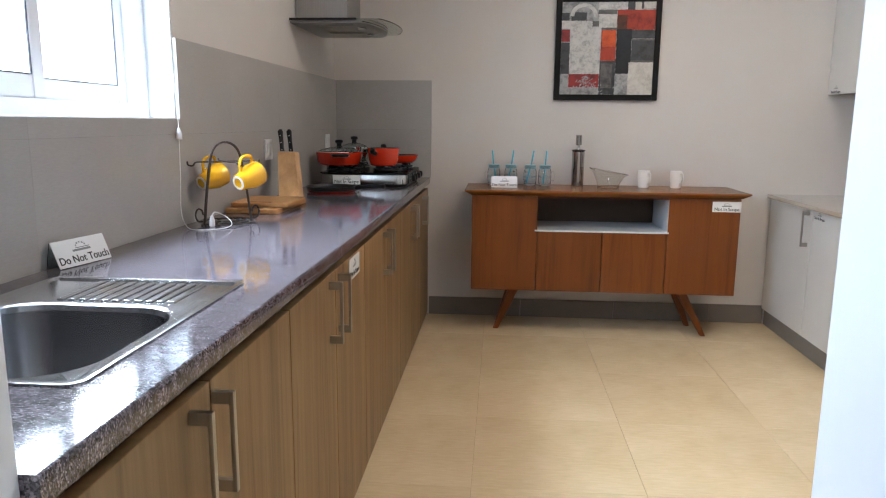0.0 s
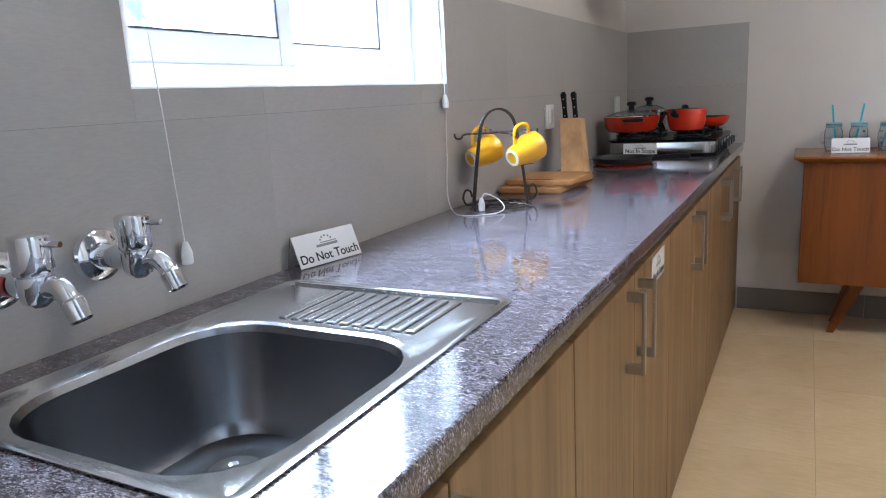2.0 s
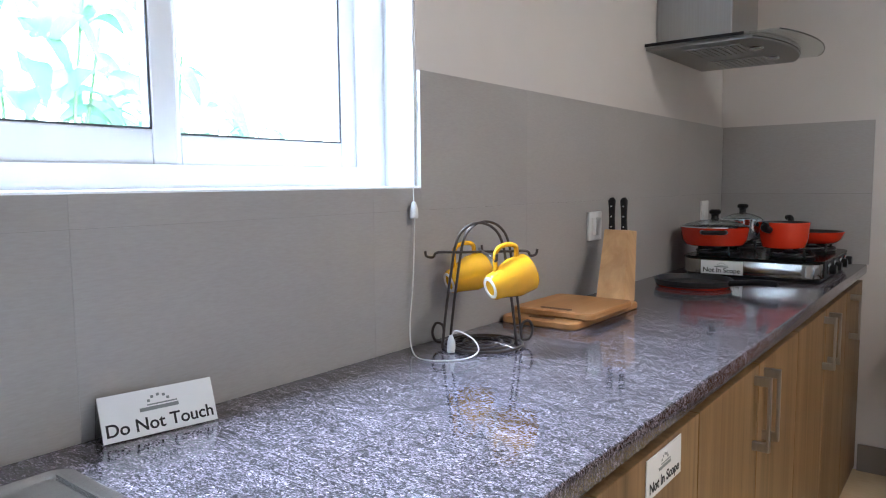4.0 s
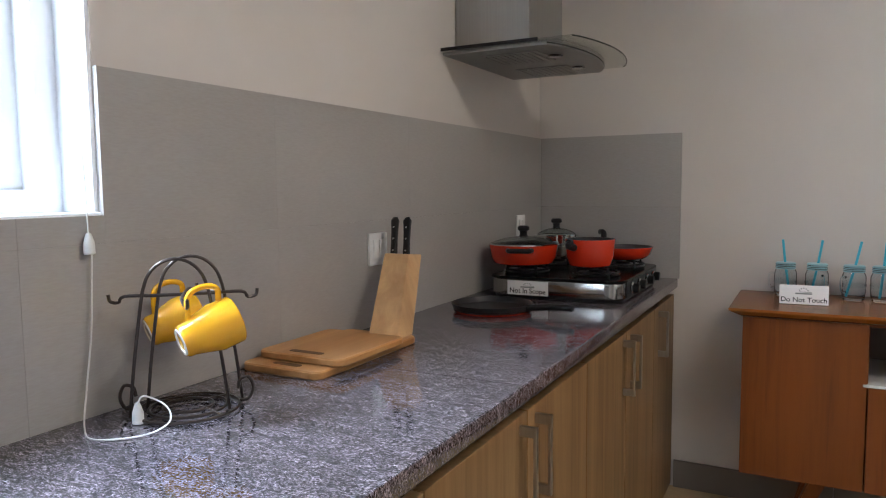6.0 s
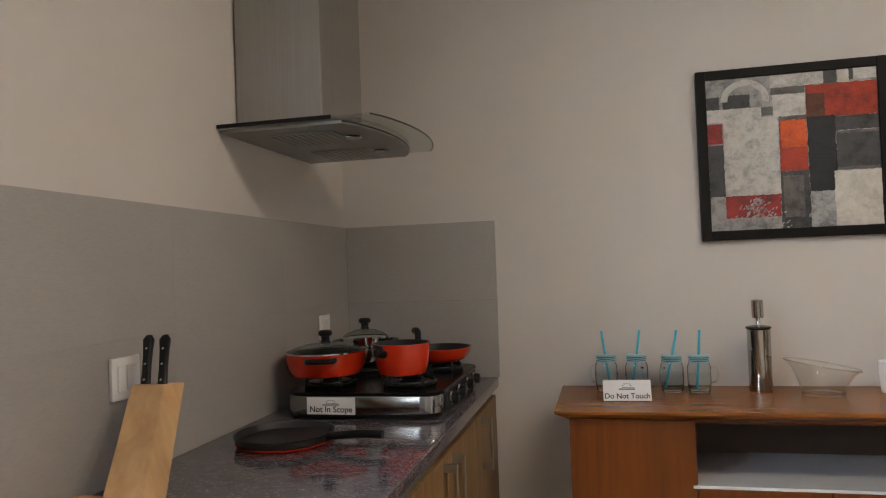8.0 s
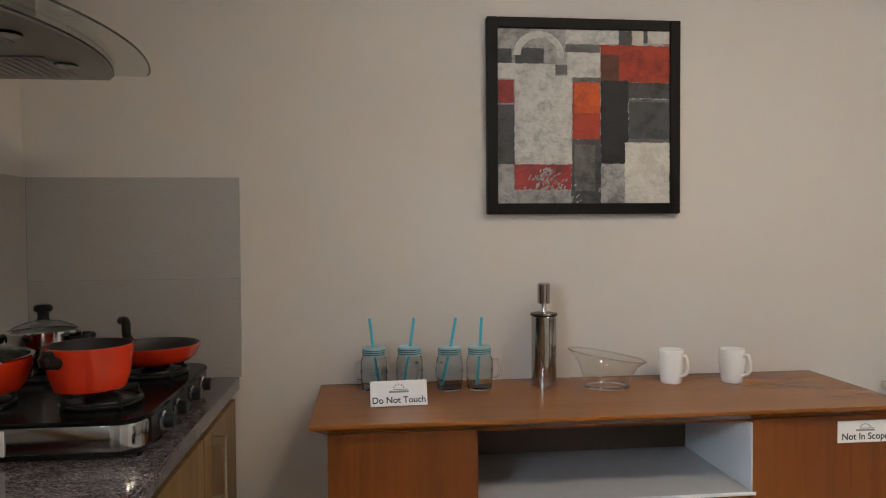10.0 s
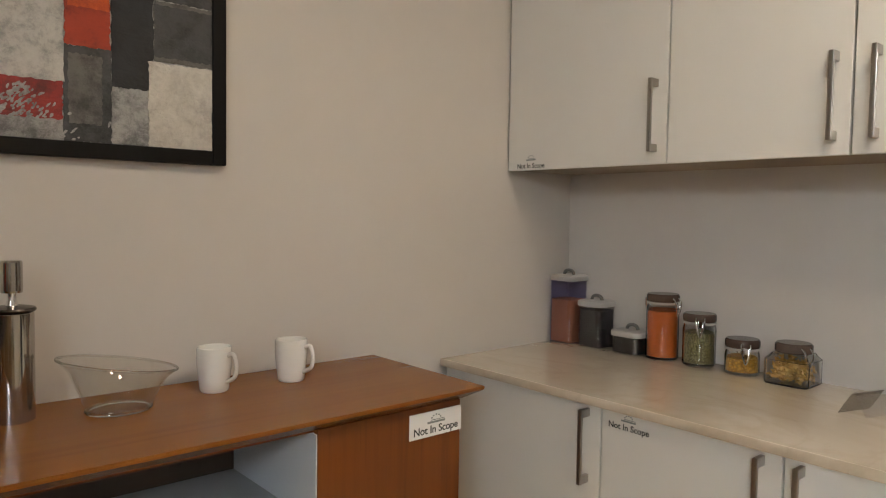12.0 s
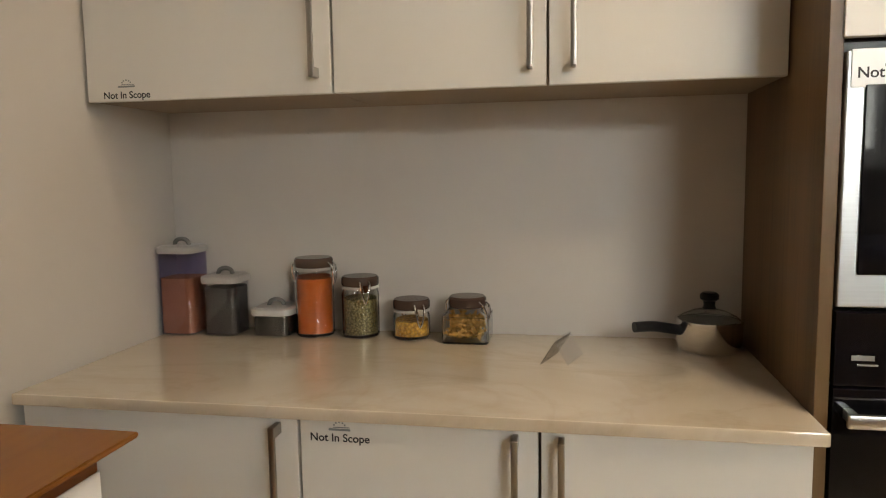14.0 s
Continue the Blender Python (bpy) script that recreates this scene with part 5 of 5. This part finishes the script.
def clip_jar(cx, cy, r, h, fill, mat, label, turn):
    j = thing("clip_jar", (cx, cy, MT), label, "jar", "clip-top jars")
    hb = h - 0.034
    part("glass_body", lathe([(0, MT), (r * 0.93, MT), (r, MT + 0.006), (r, MT + hb - 0.014), (r * 0.92, MT + hb), (r * 0.92, MT + hb + 0.008), (r * 0.88, MT + hb + 0.008), (r * 0.88, MT + hb), (r - 0.004, MT + hb - 0.016), (r - 0.004, MT + 0.008), (0, MT + 0.006)], (cx, cy, 0), 36), GLASS, j)
    part("contents", lathe([(0, MT + 0.0065), (r - 0.0055, MT + 0.009), (r - 0.0055, MT + fill), (r * 0.5, MT + fill + 0.003), (0, MT + fill + 0.002)], (cx, cy, 0), 32), mat, j)
    l = part("lid", lathe([(0, MT + hb + 0.009), (r * 0.96, MT + hb + 0.009), (r, MT + hb + 0.013), (r, MT + h - 0.006), (r * 0.92, MT + h), (0, MT + h)], (cx, cy, 0), 36), AMBER_LID, j, "smoky brown lid")
    part("seal", lathe([(r * 0.90, MT + hb + 0.002), (r * 0.99, MT + hb + 0.002), (r * 0.99, MT + hb + 0.008), (r * 0.90, MT + hb + 0.008), (r * 0.90, MT + hb + 0.002)], (cx, cy, 0), 32), material("pale_rubber", (0.45, 0.43, 0.40), 0.6), l, "pale rubber seal")
    for a in (turn, turn + 180):
        c, s = math.cos(radians(a)), math.sin(radians(a))
        q = lambda rr, w, z: (cx + c * rr - s * w, cy + s * rr + c * w, MT + z)
        bm = tube(bezier([q(r * 0.98, -0.012, h - 0.012), q(r + 0.009, -0.012, h - 0.022), q(r + 0.012, -0.008, hb - 0.012), q(r + 0.008, 0.0, hb - 0.034), q(r + 0.012, 0.008, hb - 0.012), q(r + 0.009, 0.012, h - 0.022), q(r * 0.98, 0.012, h - 0.012)], 4), 0.0026, 8)
        box(*[v for p in zip(q(r + 0.006, -0.009, 0), q(r + 0.010, 0.009, 0)) for v in sorted(p)][:4], MT + hb - 0.004, MT + hb + 0.014, bm=bm)
        part("clip", bm, CHROME, j, "chrome wire clip")
    return j


clip_jar(3.296, 5.270, 0.052, 0.210, 0.155, grains("orange_lentils", (0.88, 0.20, 0.025), (0.70, 0.13, 0.015), 380.0, 0.3), "clip-top glass jar full of orange lentils", 80)
clip_jar(3.300, 5.143, 0.050, 0.161, 0.101, grains("green_mung", (0.46, 0.39, 0.19), (0.16, 0.14, 0.055), 190.0), "clip-top glass jar of green mung beans", -150)
clip_jar(3.294, 5.002, 0.049, 0.103, 0.047, grains("yellow_pasta", (0.85, 0.46, 0.08), (0.50, 0.22, 0.03), 110.0), "short clip-top glass jar of small yellow pasta", -145)

# square jar of bow-tie pasta
bj = thing("clip_jar", (3.285, 4.852, MT), "squat square glass jar of bow-tie pasta, chrome clips", "jar", "clip-top jars")
part("glass_body", hull(3.225, 3.345, 4.792, 4.912, 0.018, [(0.002, MT), (0, MT + 0.003), (0, MT + 0.078), (0.014, MT + 0.092), (0.016, MT + 0.098), (0.020, MT + 0.098), (0.018, MT + 0.090), (0.004, MT + 0.076), (0.004, MT + 0.005)], 5), GLASS, bj)
PASTA = material("bow_tie_pasta", (0.85, 0.50, 0.13), 0.5)
bm = bmesh.new()
rng = random.Random(3)
for k in range(130):
    own = bmesh.new()
    px, py = rng.uniform(3.240, 3.330), rng.uniform(4.807, 4.897)
    pz = MT + 0.010 + rng.random() ** 0.8 * (0.052 + 0.012 * rng.random())
    vs = [own.verts.new(p) for p in ((-0.012, -0.008, 0.003), (-0.012, 0.008, 0.003), (0, -0.003, -0.002), (0, 0.003, -0.002), (0.012, -0.008, 0.003), (0.012, 0.008, 0.003), (0, 0, 0.005))]
    for q in ((0, 2, 6), (2, 3, 6), (0, 6, 1), (1, 6, 3), (2, 4, 6), (4, 5, 6), (5, 3, 6)):
        own.faces.new([vs[i] for i in q])
    bmesh.ops.transform(own, matrix=Matrix.Translation((px, py, pz)) @ Euler((rng.uniform(0, 6), rng.uniform(0, 6), rng.uniform(0, 6))).to_matrix().to_4x4(), verts=own.verts)
    merged(bm, own)
tagged(part("pasta", bm, PASTA, bj, "yellow bow-tie pasta"), kind="stuff")
l = part("lid", lathe([(0, MT + 0.099), (0.046, MT + 0.099), (0.049, MT + 0.103), (0.049, MT + 0.124), (0.044, MT + 0.130), (0, MT + 0.130)], (3.285, 4.852, 0), 36), AMBER_LID, bj, "smoky brown lid")
for a in (60, 240):
    c, s = math.cos(radians(a)), math.sin(radians(a))
    q = lambda rr, w, z: (3.285 + c * rr - s * w, 4.852 + s * rr + c * w, MT + z)
    part("clip", tube(bezier([q(0.048, -0.012, 0.118), q(0.060, -0.012, 0.108), q(0.066, -0.008, 0.088), q(0.066, 0, 0.068), q(0.066, 0.008, 0.088), q(0.060, 0.012, 0.108), q(0.048, 0.012, 0.118)], 4), 0.0026, 8), CHROME, bj, "chrome wire clip")

bj.scale = (1, 1, 0.88)

pot("saucepan", 3.255, 4.266, MT, 0.077, 0.070, material("bright_pan_steel", (0.66, 0.62, 0.56), 0.10, 1.0), "small polished steel saucepan with glass lid and black handle", "pan", 0.97, True, (), (112, 0.115, 0.008, 0.0125), STEEL)

card = thing("card_holder", (3.10, 4.61, MT), "small empty clear acrylic tent card holder on the marble", "card holder")
ACRYLIC = thin_glass("grey_acrylic", (0.72, 0.71, 0.69))
for side, mat in ((1, ACRYLIC), (-1, CLEAR)):
    bm = box(-0.055, 0.055, -0.001, 0.001, 0, 0.062, 0.0004)
    bmesh.ops.transform(bm, matrix=pose(3.115, 4.608 + side * 0.030, MT + 0.0005, side * 32, 0, -18), verts=bm.verts)
    part("plate", bm, mat, card)


# ---- plants outside the window ----
def leaf_material():
    m = material("broad_leaf", (0.10, 0.22, 0.10), 0.45)
    t = m.node_tree.nodes.new("ShaderNodeBsdfTranslucent")
    t.inputs["Color"].default_value = (0.20, 0.33, 0.27, 1)
    mx = m.node_tree.nodes.new("ShaderNodeMixShader")
    mx.inputs["Fac"].default_value = 0.55
    link(m, bsdf(m).outputs["BSDF"], mx.inputs[1])
    link(m, t.outputs["BSDF"], mx.inputs[2])
    link(m, mx.outputs["Shader"], m.node_tree.nodes["Material Output"].inputs["Surface"])
    n = noisy(m, coords(m, (1, 1, 1)), 9.0, 4)
    link(m, ramp(m, n, [(0.3, (0.06, 0.15, 0.075)), (0.7, (0.14, 0.27, 0.13))]), bsdf(m).inputs["Base Color"])
    return m


LEAF = leaf_material()
BARK = paint("green_stem", (0.18, 0.30, 0.16), 0.2, 0.8)


def plant(px, py, height, leaves, seed):
    rng = random.Random(seed)
    p = thing("garden_plant", (px, py, -0.5), "broad-leaved green garden plant outside the window", "plant", "garden plants outside")
    stems = bmesh.new()
    for s in range(5):
        a = rng.uniform(0, 6.28)
        top = (px + 0.22 * math.cos(a), py + 0.30 * math.sin(a), height - rng.uniform(0.0, 0.3))
        tube(bezier([(px + 0.05 * math.cos(a), py + 0.05 * math.sin(a), -0.5), (px + 0.12 * math.cos(a), py + 0.15 * math.sin(a), height * 0.45), top], 5), 0.007, 6, stems)
    part("stem", stems, BARK, p)
    for k in range(leaves):
        a = rng.uniform(0, 6.28)
        rad = rng.uniform(0.02, 0.34)
        base = Vector((px + rad * math.cos(a) * 0.8, py + rad * math.sin(a) * 1.2, height - rng.uniform(0.0, 0.75) ** 1.1 - 0.25 * rad))
        size, wide = rng.uniform(0.20, 0.36), rng.uniform(0.045, 0.075)
        out = Vector((math.cos(a), math.sin(a), 0))
        side = Vector((-math.sin(a), math.cos(a), rng.uniform(-0.4, 0.4))).normalized()
        rise, droop = rng.uniform(0.2, 1.0), rng.uniform(0.5, 1.5)
        bm = bmesh.new()
        rows = []
        for i in range(8):
            t = i / 7
            mid = base + out * size * t * 0.75 + Vector((0, 0, size * (rise * t - droop * t * t)))
            w = wide * math.sin(math.pi * min(1, t * 0.94 + 0.06)) ** 0.8 * rng.uniform(0.86, 1.08)
            rows.append([bm.verts.new(mid - side * w + Vector((0, 0, 0.25 * w))), bm.verts.new(mid), bm.verts.new(mid + side * w + Vector((0, 0, 0.25 * w)))])
        for r0, r1 in zip(rows, rows[1:]):
            for i in range(2):
                bm.faces.new((r0[i], r0[i + 1], r1[i + 1], r1[i]))
        part("leaf", bm, LEAF, p)


plant(-1.75, 3.35, 2.10, 46, 1)
plant(-2.05, 3.95, 1.86, 46, 2)
plant(-2.55, 4.60, 1.80, 46, 3)

# ---- wall tiles and floor tiles ----
def piece(name, me, loc, parent):
    ob = new(name, me)
    ob.parent = parent
    ob.location = Vector(loc) - Vector(parent.location)
    return ob


def slab_mesh(name, sx, sy, sz, bevel, mat):
    return as_mesh(name, box(-sx / 2, sx / 2, -sy / 2, sy / 2, -sz / 2, sz / 2, bevel, segments=1), mat)


wall_tiles = thing("trim_splashback", (0, 4.0, CT), "smooth grey rectangular splashback tiles over the counter", "splashback", kind="structure")
WALL_GROUT = paint("grey_wall_grout", (0.15, 0.145, 0.14), 0.1, 0.8)
bm = box(-0.0118, -0.003, 1.814, 5.695, CT, WZ0 - 0.014)
box(-0.0118, -0.003, WY1 + 0.004, 5.695, WZ0 - 0.014, 1.511, bm=bm)
box(-0.003, 0.610, FAR - 0.0118, FAR - 0.003, CT, 1.511, bm=bm)
part("grout", bm, WALL_GROUT, wall_tiles, "grey grout in the tile joints")
made = {}
for z0, z1 in splash_rows:
    y = 2.71 - 2 * 0.604
    while y < 5.70:
        a, b = max(y, 1.813), min(y + 0.604, 5.70)
        spans = [(a, b, z0, z1)]
        if z1 > WZ0:
            spans = []
            if a < WY0:
                spans.append((a, min(b, WY0), z0, z1))
            if b > WY1:
                spans.append((max(a, WY1), b, z0, z1))
            if a < WY1 and b > WY0:
                spans.append((max(a, WY0), min(b, WY1), z0, WZ0 - 0.001))
        for p, q, c, d in spans:
            if q - p < 0.02 or d - c < 0.02:
                continue
            key = (round(q - p, 3), round(d - c, 3))
            if key not in made:
                made[key] = slab_mesh("tile", 0.0115, key[0] - 0.0005, key[1] - 0.0005, 0.0, SPLASH)
            piece("tile", made[key], (-0.0062, (p + q) / 2, (c + d) / 2), wall_tiles)
        y += 0.604
for z0, z1 in splash_rows:
    for p, q in ((0.0, 0.612),):
        key = (round(q - p, 3), round(z1 - z0, 3), 1)
        if q - p > 0.05:
            made[key] = slab_mesh("tile", key[0] - 0.0005, 0.0115, key[1] - 0.0005, 0.0, SPLASH)
            piece("tile", made[key], ((p + q) / 2, FAR - 0.0062, (z0 + z1) / 2), wall_tiles)

bm = box(-0.23, RIGHT + 0.2, -1.2, FAR + 0.2, -0.12, -0.009)
ground_floor = tagged(new("floor", as_mesh("floor", bm, GROUT)), "polished cream floor tiles with thin joints", "floor", kind="structure")
T = 0.6035
made = {}
i0 = 0.975 - 2 * T
for i in range(8):
    for j in range(12):
        xa, ya = i0 + i * T, 3.466 - 8 * T + j * T
        xb, yb = min(xa + T, RIGHT), min(ya + T, FAR)
        xa, ya = max(xa, -0.01), max(ya, -1.0)
        if xb - xa < 0.02 or yb - ya < 0.02:
            continue
        key = (round(xb - xa, 3), round(yb - ya, 3))
        if key not in made:
            made[key] = slab_mesh("tile", key[0] - 0.0012, key[1] - 0.0012, 0.0088, 0.0004, TILE)
        piece("tile", made[key], ((xa + xb) / 2, (ya + yb) / 2, -0.0044), ground_floor)

# ---- outside ----
ground = tagged(new("ground", as_mesh("ground", box(-400, -0.24, -400, 400, -0.6, -0.5), paint("garden_soil", (0.20, 0.19, 0.12), 0.2, 0.9))), "bare garden ground outside the window", "ground", kind="structure")

HAZE = bpy.data.materials.new("bright_overcast_haze")
HAZE.use_nodes = True
hz = bsdf(HAZE)
hz.inputs["Base Color"].default_value = (0.8, 0.8, 0.8, 1)
hz.inputs["Emission Color"].default_value = (0.90, 0.96, 1.0, 1)
hz.inputs["Emission Strength"].default_value = 20.0
tagged(new("backdrop", as_mesh("backdrop", box(-9.2, -9.0, -40, 140, -0.5, 45), HAZE)), "bright white hazy sky seen through the window", "sky", kind="structure")
